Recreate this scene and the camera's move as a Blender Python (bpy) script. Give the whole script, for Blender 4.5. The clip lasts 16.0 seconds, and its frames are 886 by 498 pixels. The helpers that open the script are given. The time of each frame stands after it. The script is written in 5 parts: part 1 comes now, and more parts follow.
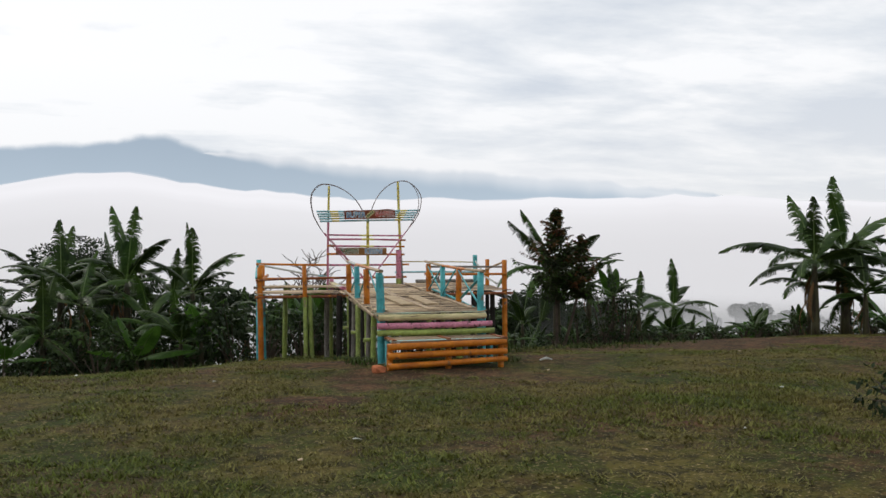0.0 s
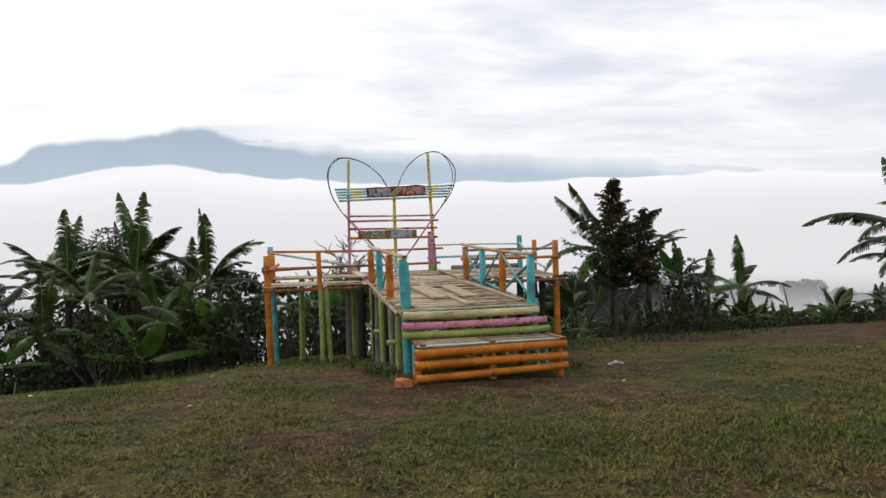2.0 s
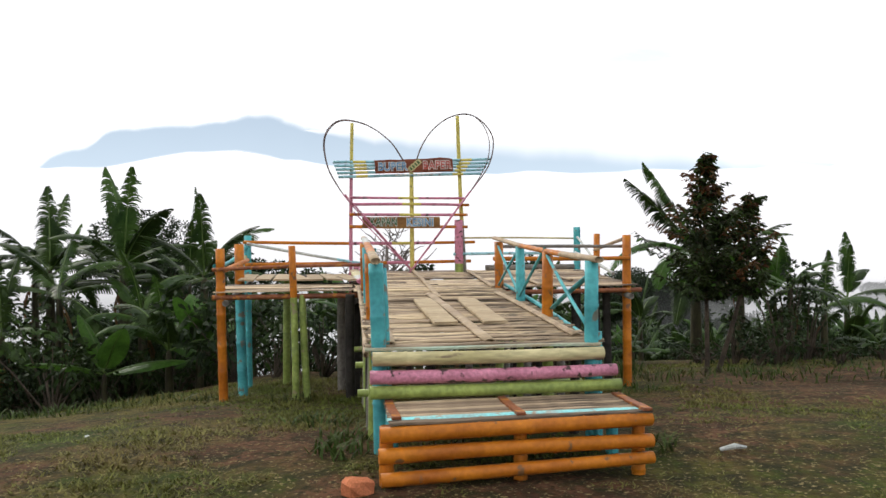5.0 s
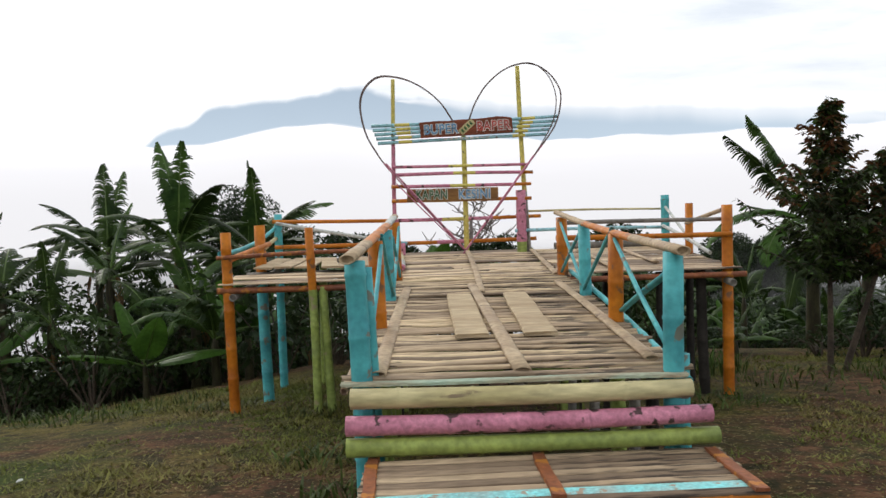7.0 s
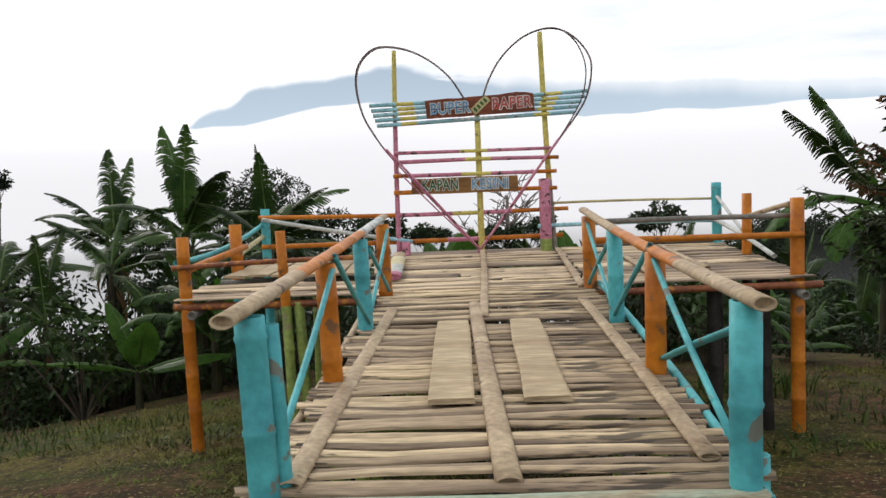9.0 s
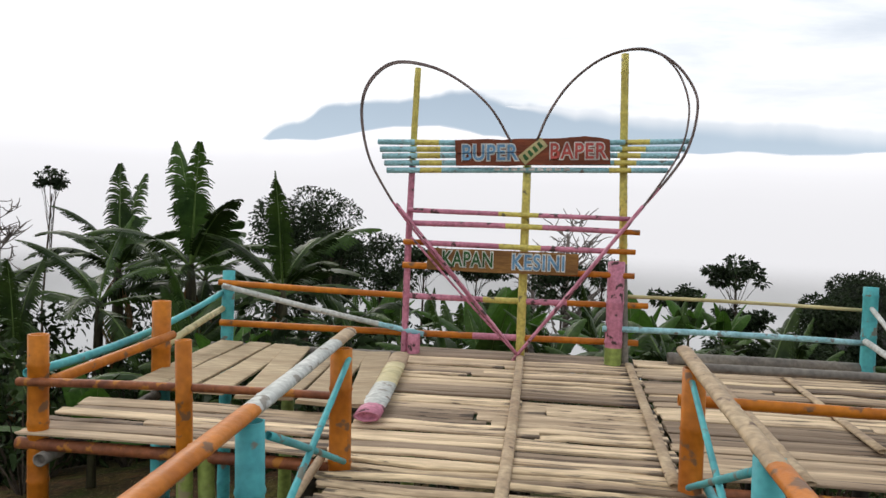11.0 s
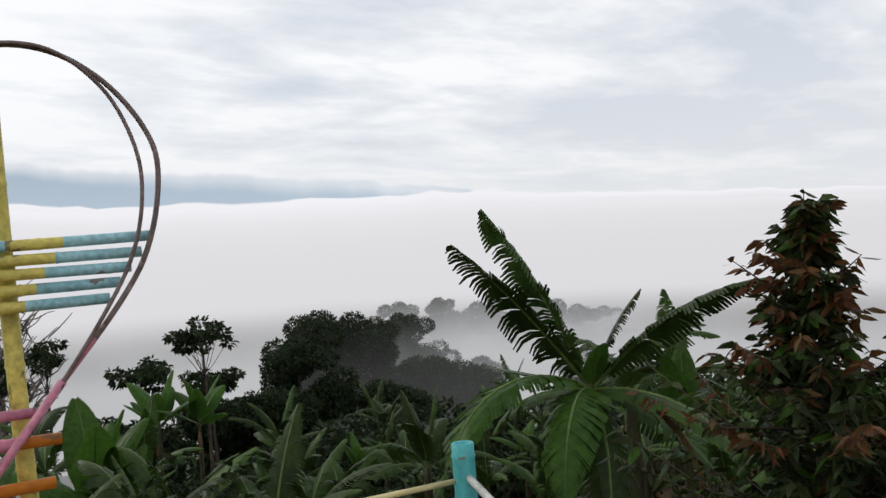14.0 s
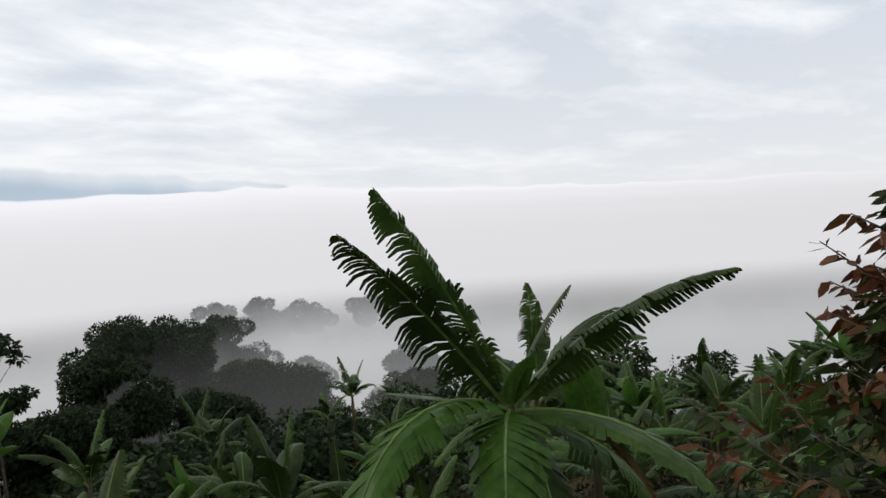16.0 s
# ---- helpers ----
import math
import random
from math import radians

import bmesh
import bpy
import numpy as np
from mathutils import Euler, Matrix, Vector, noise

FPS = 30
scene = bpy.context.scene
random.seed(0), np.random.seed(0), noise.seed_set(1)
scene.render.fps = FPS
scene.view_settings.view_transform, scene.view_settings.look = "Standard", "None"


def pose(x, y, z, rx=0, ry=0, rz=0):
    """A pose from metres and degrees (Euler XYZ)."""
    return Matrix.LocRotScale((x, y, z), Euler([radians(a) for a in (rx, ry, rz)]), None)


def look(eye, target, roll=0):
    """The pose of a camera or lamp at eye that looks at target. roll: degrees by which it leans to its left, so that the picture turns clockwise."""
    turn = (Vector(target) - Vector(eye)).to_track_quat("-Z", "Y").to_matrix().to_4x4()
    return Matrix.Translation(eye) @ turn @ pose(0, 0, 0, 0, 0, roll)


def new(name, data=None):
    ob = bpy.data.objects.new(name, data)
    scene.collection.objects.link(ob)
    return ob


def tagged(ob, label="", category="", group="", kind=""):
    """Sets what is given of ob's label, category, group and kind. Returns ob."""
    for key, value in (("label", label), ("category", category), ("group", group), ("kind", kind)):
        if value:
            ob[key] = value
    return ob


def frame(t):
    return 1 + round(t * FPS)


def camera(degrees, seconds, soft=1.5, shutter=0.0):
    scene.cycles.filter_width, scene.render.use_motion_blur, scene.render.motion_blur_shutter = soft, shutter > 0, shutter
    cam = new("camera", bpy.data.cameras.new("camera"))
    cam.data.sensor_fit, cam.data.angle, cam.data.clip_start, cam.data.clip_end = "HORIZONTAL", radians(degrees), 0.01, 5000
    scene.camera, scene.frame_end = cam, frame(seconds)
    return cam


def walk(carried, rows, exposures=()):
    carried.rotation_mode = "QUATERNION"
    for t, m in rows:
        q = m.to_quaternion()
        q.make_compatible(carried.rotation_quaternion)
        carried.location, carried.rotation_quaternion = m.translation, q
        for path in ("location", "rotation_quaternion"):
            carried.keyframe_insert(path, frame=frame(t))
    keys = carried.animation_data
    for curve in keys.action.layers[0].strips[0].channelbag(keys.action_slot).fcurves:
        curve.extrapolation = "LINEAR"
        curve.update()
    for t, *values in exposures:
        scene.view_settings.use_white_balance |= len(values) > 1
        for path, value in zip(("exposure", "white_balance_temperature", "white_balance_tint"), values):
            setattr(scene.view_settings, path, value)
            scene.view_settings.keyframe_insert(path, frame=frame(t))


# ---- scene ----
cam = camera(59.5, 16.0)
PATH = [
    (0, (0.877, 0.365, 0.804), (1.372, 2.302, 0.855), -0.4),
    (0.5, (1.004, 0.893, 0.828), (1.538, 2.82, 0.875), 1.1),
    (1, (1.137, 1.472, 0.802), (1.633, 3.409, 0.849), 0.6),
    (1.5, (1.275, 1.986, 0.802), (1.722, 3.936, 0.825), -1.7),
    (2, (1.428, 2.582, 0.808), (1.826, 4.542, 0.819), -1.8),
    (2.5, (1.56, 3.118, 0.819), (2.018, 5.064, 0.737), -4.9),
    (3, (1.736, 3.705, 0.842), (2.192, 5.65, 0.742), -3.3),
    (3.5, (1.87, 4.238, 0.85), (2.322, 6.182, 0.731), -5.5),
    (4, (2.074, 4.806, 0.859), (2.462, 6.764, 0.746), -2.0),
    (4.5, (2.287, 5.374, 0.853), (2.657, 7.339, 0.79), -2.0),
    (5, (2.517, 5.973, 0.881), (2.764, 7.958, 0.868), -0.5),
    (5.2, (2.595, 6.14, 0.914), (2.789, 8.13, 0.915), -1.2),
    (7.3, (3.193, 7.775, 0.989), (3.176, 9.772, 0.893), -1.3),
    (7.5, (3.245, 7.905, 1.012), (3.201, 9.903, 0.927), -0.8),
    (8, (3.33, 8.171, 1.037), (3.148, 10.161, 0.951), 1.3),
    (8.5, (3.377, 8.482, 1.049), (3.192, 10.471, 0.945), -1.0),
    (8.7, (3.396, 8.624, 1.063), (3.299, 10.617, 0.925), -2.3),
    (10.8, (3.604, 10.985, 1.491), (3.368, 12.965, 1.336), 0.6),
    (11, (3.558, 11.225, 1.485), (3.308, 13.208, 1.406), 2.0),
    (11.5, (3.504, 11.595, 1.568), (3.37, 13.59, 1.514), -2.8),
    (12, (3.676, 12.059, 1.832), (3.561, 14.056, 1.843), -0.9),
    (12.5, (3.793, 12.552, 1.851), (4.071, 14.531, 1.93), -1.4),
    (13, (3.882, 13.027, 1.893), (4.456, 14.942, 1.948), -3.6),
    (13.5, (3.979, 13.511, 1.892), (4.856, 15.309, 1.92), -1.6),
    (14, (4.011, 14.002, 1.925), (5.06, 15.704, 1.954), -4.0),
    (14.5, (4.081, 14.442, 1.916), (5.341, 15.995, 1.948), -2.2),
    (15, (4.108, 14.937, 1.938), (5.488, 16.384, 1.956), -6.0),
    (15.5, (4.316, 15.251, 1.903), (5.688, 16.706, 1.926), -5.2),
    (16, (4.494, 15.622, 1.946), (5.908, 17.036, 1.927), -5.1),
]
EXPOSURES = ((0, -0.08), (1.5, 0.0), (2.5, 0.15), (3.5, 0.6), (4.5, 0.55), (5.0, 0.45), (7.5, 0.2), (8.5, 0.2), (11.0, 0.15), (11.5, 0.0), (12.0, 0.16), (12.5, 0.02), (13.5, -0.1), (16, -0.05))
walk(cam, [(t, look(eye, target, roll)) for t, eye, target, roll in PATH], exposures=EXPOSURES)

# ---------------------------------------------------------------- world, sun
world = bpy.data.worlds.new("world")
scene.world = world
world.use_nodes = True
wn, wl = world.node_tree.nodes, world.node_tree.links
wn.clear()
SUN_EL, SUN_AZ = radians(38), radians(-35)
w_out, w_bg = wn.new("ShaderNodeOutputWorld"), wn.new("ShaderNodeBackground")
sky = wn.new("ShaderNodeTexSky")
sky.sky_type, sky.sun_disc, sky.sun_elevation, sky.sun_rotation = "NISHITA", False, SUN_EL, SUN_AZ
sky_dim = wn.new("ShaderNodeVectorMath")
sky_dim.operation = "SCALE"
sky_dim.inputs["Scale"].default_value = 0.11
wl.new(sky.outputs[0], sky_dim.inputs[0])
w_co = wn.new("ShaderNodeTexCoord")
w_sep = wn.new("ShaderNodeSeparateXYZ")
wl.new(w_co.outputs["Generated"], w_sep.inputs[0])


def wmath(op, a, b=None):
    n = wn.new("ShaderNodeMath")
    n.operation = op
    for slot, v in ((0, a), (1, b)):
        if v is None:
            continue
        if isinstance(v, (int, float)):
            n.inputs[slot].default_value = v
        else:
            wl.new(v, n.inputs[slot])
    return n.outputs[0]


# cloud layer seen in perspective: direction projected on a level sheet
up = wmath("ADD", wmath("MAXIMUM", w_sep.outputs["Z"], 0.0), 0.10)
w_vec = wn.new("ShaderNodeCombineXYZ")
wl.new(wmath("DIVIDE", w_sep.outputs["X"], up), w_vec.inputs[0])
wl.new(wmath("MULTIPLY", wmath("DIVIDE", w_sep.outputs["Y"], up), 1.6), w_vec.inputs[1])
clouds = wn.new("ShaderNodeTexNoise")
clouds.inputs["Scale"].default_value, clouds.inputs["Detail"].default_value = 0.85, 7
clouds.inputs["Roughness"].default_value = 0.55
clouds.inputs["Distortion"].default_value = 0.35
wl.new(w_vec.outputs[0], clouds.inputs["Vector"])
# the cover is thicker and brighter to the left of the mountain
puffs = wn.new("ShaderNodeTexNoise")
puffs.inputs["Scale"].default_value, puffs.inputs["Detail"].default_value, puffs.inputs["Roughness"].default_value = 3.2, 6, 0.6
wl.new(w_vec.outputs[0], puffs.inputs["Vector"])
fluffy = wmath("ADD", clouds.outputs[0], wmath("MULTIPLY", wmath("SUBTRACT", puffs.outputs[0], 0.5), 0.30))
bright = wmath("ADD", fluffy, wmath("MULTIPLY", w_sep.outputs["X"], -0.26))
w_ramp = wn.new("ShaderNodeValToRGB")
els = w_ramp.color_ramp.elements
els[0].position, els[0].color = 0.24, (0.725, 0.775, 0.85, 1)
els[1].position, els[1].color = 0.49, (1.09, 1.09, 1.10, 1)
mid_el = els.new(0.37)
mid_el.color = (0.895, 0.925, 0.965, 1)
wl.new(bright, w_ramp.inputs[0])
# pale haze low down
w_haze = wn.new("ShaderNodeMapRange")
w_haze.inputs["From Min"].default_value, w_haze.inputs["From Max"].default_value = 0.05, 0.24
w_haze.inputs["To Min"].default_value, w_haze.inputs["To Max"].default_value = 0.75, 0.0
wl.new(w_sep.outputs["Z"], w_haze.inputs["Value"])
w_mixh = wn.new("ShaderNodeMix")
w_mixh.data_type = "RGBA"
w_mixh.inputs["B"].default_value = (0.90, 0.90, 0.92, 1)
wl.new(w_haze.outputs[0], w_mixh.inputs["Factor"])
wl.new(w_ramp.outputs[0], w_mixh.inputs["A"])
w_mix = wn.new("ShaderNodeMix")
w_mix.data_type = "RGBA"
w_mix.inputs["Factor"].default_value = 0.92
wl.new(sky_dim.outputs[0], w_mix.inputs["A"])
wl.new(w_mixh.outputs["Result"], w_mix.inputs["B"])
wl.new(w_mix.outputs["Result"], w_bg.inputs["Color"])
w_bg.inputs["Strength"].default_value = 1.0
wl.new(w_bg.outputs[0], w_out.inputs[0])

sun = new("sun", bpy.data.lights.new("sun", "SUN"))
sun.data.energy, sun.data.angle, sun.data.color = 0.9, radians(14), (1.0, 0.95, 0.87)
sun.matrix_world = look((0, 0, 0), (-math.sin(SUN_AZ) * math.cos(SUN_EL), -math.cos(SUN_AZ) * math.cos(SUN_EL), -math.sin(SUN_EL)))

# ---------------------------------------------------------------- materials
def material(name, base, rough=0.7, metal=0.0, dark=None, scale=6.0, stretch=(1, 1, 1), fine=0.25, bump=0.3, chips=None, chip_amount=0.0,
             vary=0.0, leafy=0.0, island=False):
    """A procedural surface: base colour, large stains towards dark, fine grain, bump, chips of another colour, a spread from piece to piece."""
    m = bpy.data.materials.new(name)
    m.use_nodes = True
    nt = m.node_tree
    nd, lk = nt.nodes, nt.links
    bsdf = nd["Principled BSDF"]
    bsdf.inputs["Roughness"].default_value, bsdf.inputs["Metallic"].default_value = rough, metal
    bsdf.inputs["Specular IOR Level"].default_value = 0.12 if leafy else 0.22
    co = nd.new("ShaderNodeTexCoord")
    mp = nd.new("ShaderNodeMapping")
    mp.inputs["Scale"].default_value = stretch
    lk.new(co.outputs["Object"], mp.inputs["Vector"])

    def noise_of(sc, detail, offset=0.0):
        n = nd.new("ShaderNodeTexNoise")
        n.inputs["Scale"].default_value, n.inputs["Detail"].default_value = sc, detail
        lk.new(mp.outputs[0], n.inputs["Vector"])
        return n.outputs[0]

    def ramp(v, lo, hi):
        r = nd.new("ShaderNodeMapRange")
        r.inputs["From Min"].default_value, r.inputs["From Max"].default_value = lo, hi
        lk.new(v, r.inputs["Value"])
        return r.outputs[0]

    def mix(fac, a, b, blend="MIX"):
        x = nd.new("ShaderNodeMix")
        x.data_type, x.blend_type = "RGBA", blend
        for key, v in (("Factor", fac), ("A", a), ("B", b)):
            if isinstance(v, (int, float)):
                x.inputs[key].default_value = v
            elif isinstance(v, tuple):
                x.inputs[key].default_value = (*v, 1)
            else:
                lk.new(v, x.inputs[key])
        return x.outputs["Result"]

    dark = dark or tuple(c * 0.55 for c in base)
    colour = mix(ramp(noise_of(scale, 4), 0.35, 0.70), base, dark)
    grain = noise_of(scale * 7, 5)
    grey = nd.new("ShaderNodeMapRange")
    grey.inputs["From Min"].default_value, grey.inputs["From Max"].default_value = 0.3, 0.7
    grey.inputs["To Min"].default_value, grey.inputs["To Max"].default_value = 1 - fine, 1 + fine
    lk.new(grain, grey.inputs["Value"])
    sc = nd.new("ShaderNodeVectorMath")
    sc.operation = "SCALE"
    lk.new(colour, sc.inputs[0])
    lk.new(grey.outputs[0], sc.inputs["Scale"])
    colour = sc.outputs[0]
    if chips:
        edge = 0.64 - chip_amount
        colour = mix(ramp(noise_of(scale * 2.3, 6), edge, edge + 0.04), colour, chips)
    if vary:
        if island:
            geo = nd.new("ShaderNodeNewGeometry")
            rnd = geo.outputs["Random Per Island"]
        else:
            oi = nd.new("ShaderNodeObjectInfo")
            rnd = oi.outputs["Random"]
        hs = nd.new("ShaderNodeHueSaturation")
        v = nd.new("ShaderNodeMapRange")
        v.inputs["To Min"].default_value, v.inputs["To Max"].default_value = 1 - vary, 1 + vary
        lk.new(rnd, v.inputs["Value"])
        lk.new(v.outputs[0], hs.inputs["Value"])
        h = nd.new("ShaderNodeMapRange")
        h.inputs["To Min"].default_value, h.inputs["To Max"].default_value = 0.5 - vary * 0.015, 0.5 + vary * 0.015
        lk.new(rnd, h.inputs["Value"])
        lk.new(h.outputs[0], hs.inputs["Hue"])
        lk.new(colour, hs.inputs["Color"])
        colour = hs.outputs[0]
    lk.new(colour, bsdf.inputs["Base Color"])
    if bump:
        bp = nd.new("ShaderNodeBump")
        bp.inputs["Strength"].default_value, bp.inputs["Distance"].default_value = bump, 0.01
        lk.new(grain, bp.inputs["Height"])
        lk.new(bp.outputs[0], bsdf.inputs["Normal"])
    if leafy:
        tr = nd.new("ShaderNodeBsdfTranslucent")
        lk.new(colour, tr.inputs["Color"])
        ms = nd.new("ShaderNodeMixShader")
        ms.inputs[0].default_value = leafy
        lk.new(bsdf.outputs[0], ms.inputs[1])
        lk.new(tr.outputs[0], ms.inputs[2])
        lk.new(ms.outputs[0], nd["Material Output"].inputs["Surface"])
    return m


BARE = (0.36, 0.29, 0.19)
M_ORANGE = material("orange paint on bamboo", (0.50, 0.165, 0.012), 0.45, dark=(0.30, 0.085, 0.009), scale=4, chips=(0.17, 0.085, 0.04), chip_amount=0.02, fine=0.15)
M_TEAL = material("turquoise paint on bamboo", (0.085, 0.40, 0.42), 0.5, dark=(0.05, 0.25, 0.28), scale=4, chips=(0.15, 0.16, 0.13), chip_amount=0.02, fine=0.15)
M_BLUE = material("light blue paint on bamboo", (0.32, 0.55, 0.60), 0.5, dark=(0.18, 0.37, 0.42), scale=7, chips=(0.16, 0.17, 0.16), chip_amount=0.04)
M_PINK = material("pink paint on bamboo", (0.53, 0.21, 0.29), 0.5, dark=(0.38, 0.14, 0.20), scale=6, chips=(0.07, 0.04, 0.04), chip_amount=0.05)
M_YELLOW = material("yellow paint on bamboo", (0.58, 0.50, 0.13), 0.5, dark=(0.45, 0.38, 0.10), scale=6, chips=(0.16, 0.14, 0.07), chip_amount=0.02)
M_CREAM = material("cream bamboo", (0.50, 0.44, 0.24), 0.45, dark=(0.37, 0.32, 0.15), scale=2.5, stretch=(0.5, 2, 2), chips=(0.20, 0.15, 0.09), chip_amount=0.0)
M_GREENB = material("green bamboo", (0.26, 0.32, 0.08), 0.4, dark=(0.17, 0.22, 0.06), scale=4, chips=(0.25, 0.22, 0.12), chip_amount=0.0)
M_WHITEB = material("whitewashed bamboo", (0.52, 0.53, 0.50), 0.6, dark=(0.34, 0.36, 0.34), scale=6, chips=(0.24, 0.22, 0.19), chip_amount=0.04)
M_TAN = material("tan dry bamboo", (0.43, 0.33, 0.21), 0.6, dark=(0.27, 0.19, 0.12), scale=5, chips=(0.14, 0.09, 0.06), chip_amount=0.0)
M_RUST = material("red brown painted bamboo", (0.26, 0.09, 0.035), 0.55, dark=(0.14, 0.05, 0.03), scale=5, chips=(0.40, 0.16, 0.03), chip_amount=0.06)
M_DARK = material("near-black timber", (0.030, 0.026, 0.022), 0.8, dark=(0.016, 0.014, 0.012), scale=5)
M_GREYB = material("weathered grey bamboo", (0.22, 0.20, 0.17), 0.75, dark=(0.12, 0.11, 0.10), scale=5)
M_SLAT = material("weathered split bamboo", (0.42, 0.318, 0.208), 0.75, dark=(0.19, 0.135, 0.086), scale=4, stretch=(0.35, 3, 3), chips=(0.09, 0.07, 0.05), chip_amount=0.04, vary=0.6)
M_FLAT = material("flattened bamboo board", (0.50, 0.385, 0.26), 0.75, dark=(0.24, 0.172, 0.112), scale=3, stretch=(0.4, 4, 3), chips=(0.10, 0.075, 0.055), chip_amount=0.04, vary=0.55)
M_SLATGREEN = material("split bamboo with turquoise wear", (0.27, 0.35, 0.27), 0.7, dark=(0.26, 0.21, 0.14), scale=6, stretch=(0.6, 3, 3), vary=0.15)
M_BOARD = material("pale sawn plank", (0.42, 0.33, 0.21), 0.75, dark=(0.28, 0.205, 0.125), scale=3, stretch=(3, 0.4, 3), vary=0.14)
M_STEPBLUE = material("bright turquoise step paint", (0.22, 0.66, 0.67), 0.5, dark=(0.30, 0.42, 0.40), scale=8, chips=(0.33, 0.26, 0.19), chip_amount=0.03)
M_SIGN = material("red brown sign paint", (0.20, 0.052, 0.022), 0.5, dark=(0.12, 0.035, 0.018), scale=5, stretch=(0.5, 2, 3))
M_SIGN2 = material("ochre brown sign paint", (0.235, 0.12, 0.035), 0.55, dark=(0.15, 0.07, 0.025), scale=5, stretch=(0.5, 2, 3))
M_SEAM = material("dark gap in the board", (0.02, 0.012, 0.01), 0.9)
M_LWHITE = material("white lettering", (0.72, 0.72, 0.68), 0.6, scale=9)
M_LBLUE = material("blue lettering", (0.16, 0.33, 0.52), 0.6, scale=9)
M_LRED = material("red lettering", (0.50, 0.10, 0.085), 0.6, scale=9)
M_LGREEN = material("dark green lettering", (0.035, 0.11, 0.035), 0.6, scale=9)
M_HOOP = material("dark bent cane", (0.20, 0.155, 0.15), 0.6, dark=(0.10, 0.075, 0.07), scale=8, chips=(0.28, 0.22, 0.20), chip_amount=0.02)
M_BRICK = material("orange clay stone", (0.50, 0.17, 0.075), 0.85, dark=(0.34, 0.11, 0.05), scale=14)
M_BARK = material("dark bark", (0.075, 0.058, 0.042), 0.9, dark=(0.035, 0.028, 0.022), scale=6, bump=0.6)
M_PALEBARK = material("pale grey bark", (0.20, 0.17, 0.15), 0.9, scale=6)
M_STEM = material("banana stem sheath", (0.055, 0.052, 0.022), 0.6, dark=(0.022, 0.016, 0.011), scale=5, stretch=(3, 3, 0.6))
M_LEAF = material("banana leaf", (0.038, 0.069, 0.013), 0.42, dark=(0.016, 0.034, 0.009), scale=3, bump=0.1, vary=0.5, leafy=0.15)
M_YOUNG = material("young banana leaf", (0.055, 0.125, 0.018), 0.38, dark=(0.036, 0.085, 0.014), scale=3, bump=0.1, vary=0.2, leafy=0.4)
M_DRYLEAF = material("dead banana leaf", (0.17, 0.10, 0.045), 0.8, dark=(0.09, 0.05, 0.025), scale=4, vary=0.3, leafy=0.2)
M_RIB = material("leaf midrib", (0.10, 0.16, 0.04), 0.45, scale=5, vary=0.2)
M_FOL = material("dark foliage", (0.025, 0.040, 0.015), 0.5, dark=(0.013, 0.023, 0.010), scale=1.2, bump=0, vary=0.4, leafy=0.22, island=True)
M_FOL2 = material("bush foliage", (0.027, 0.047, 0.011), 0.5, dark=(0.012, 0.022, 0.007), scale=1.2, bump=0, vary=0.5, leafy=0.15, island=True)
M_OLIVE = material("glossy olive leaf", (0.032, 0.046, 0.012), 0.45, dark=(0.013, 0.021, 0.007), scale=2, bump=0, vary=0.6, leafy=0.22, island=True)
M_RED = material("bronze red young leaf", (0.098, 0.036, 0.015), 0.42, dark=(0.055, 0.042, 0.013), scale=2, bump=0, vary=0.4, leafy=0.25, island=True)
M_GRASS = material("grass blade", (0.086, 0.106, 0.020), 0.7, dark=(0.150, 0.122, 0.044), scale=0.9, bump=0, vary=0.45, leafy=0.2, island=True)

M_WEED = material("tall green weed", (0.042, 0.075, 0.016), 0.6, dark=(0.06, 0.06, 0.02), scale=0.6, bump=0, vary=0.4, leafy=0.2, island=True)


# worn bare patches round the steps and along the path to them: x, y, reach
WORN = ((2.45, 10.2, 0.62), (2.15, 9.4, 0.45), (1.75, 8.3, 0.34), (1.35, 8.5, 0.28), (3.6, 10.2, 0.45), (2.1, 11.6, 0.7), (9.5, 14.2, 2.2), (12.5, 13.0, 2.0))


def bare_soil(x, y):
    return max(math.exp(-((x - a) ** 2 + (y - b) ** 2) / (r * r)) for a, b, r in WORN)


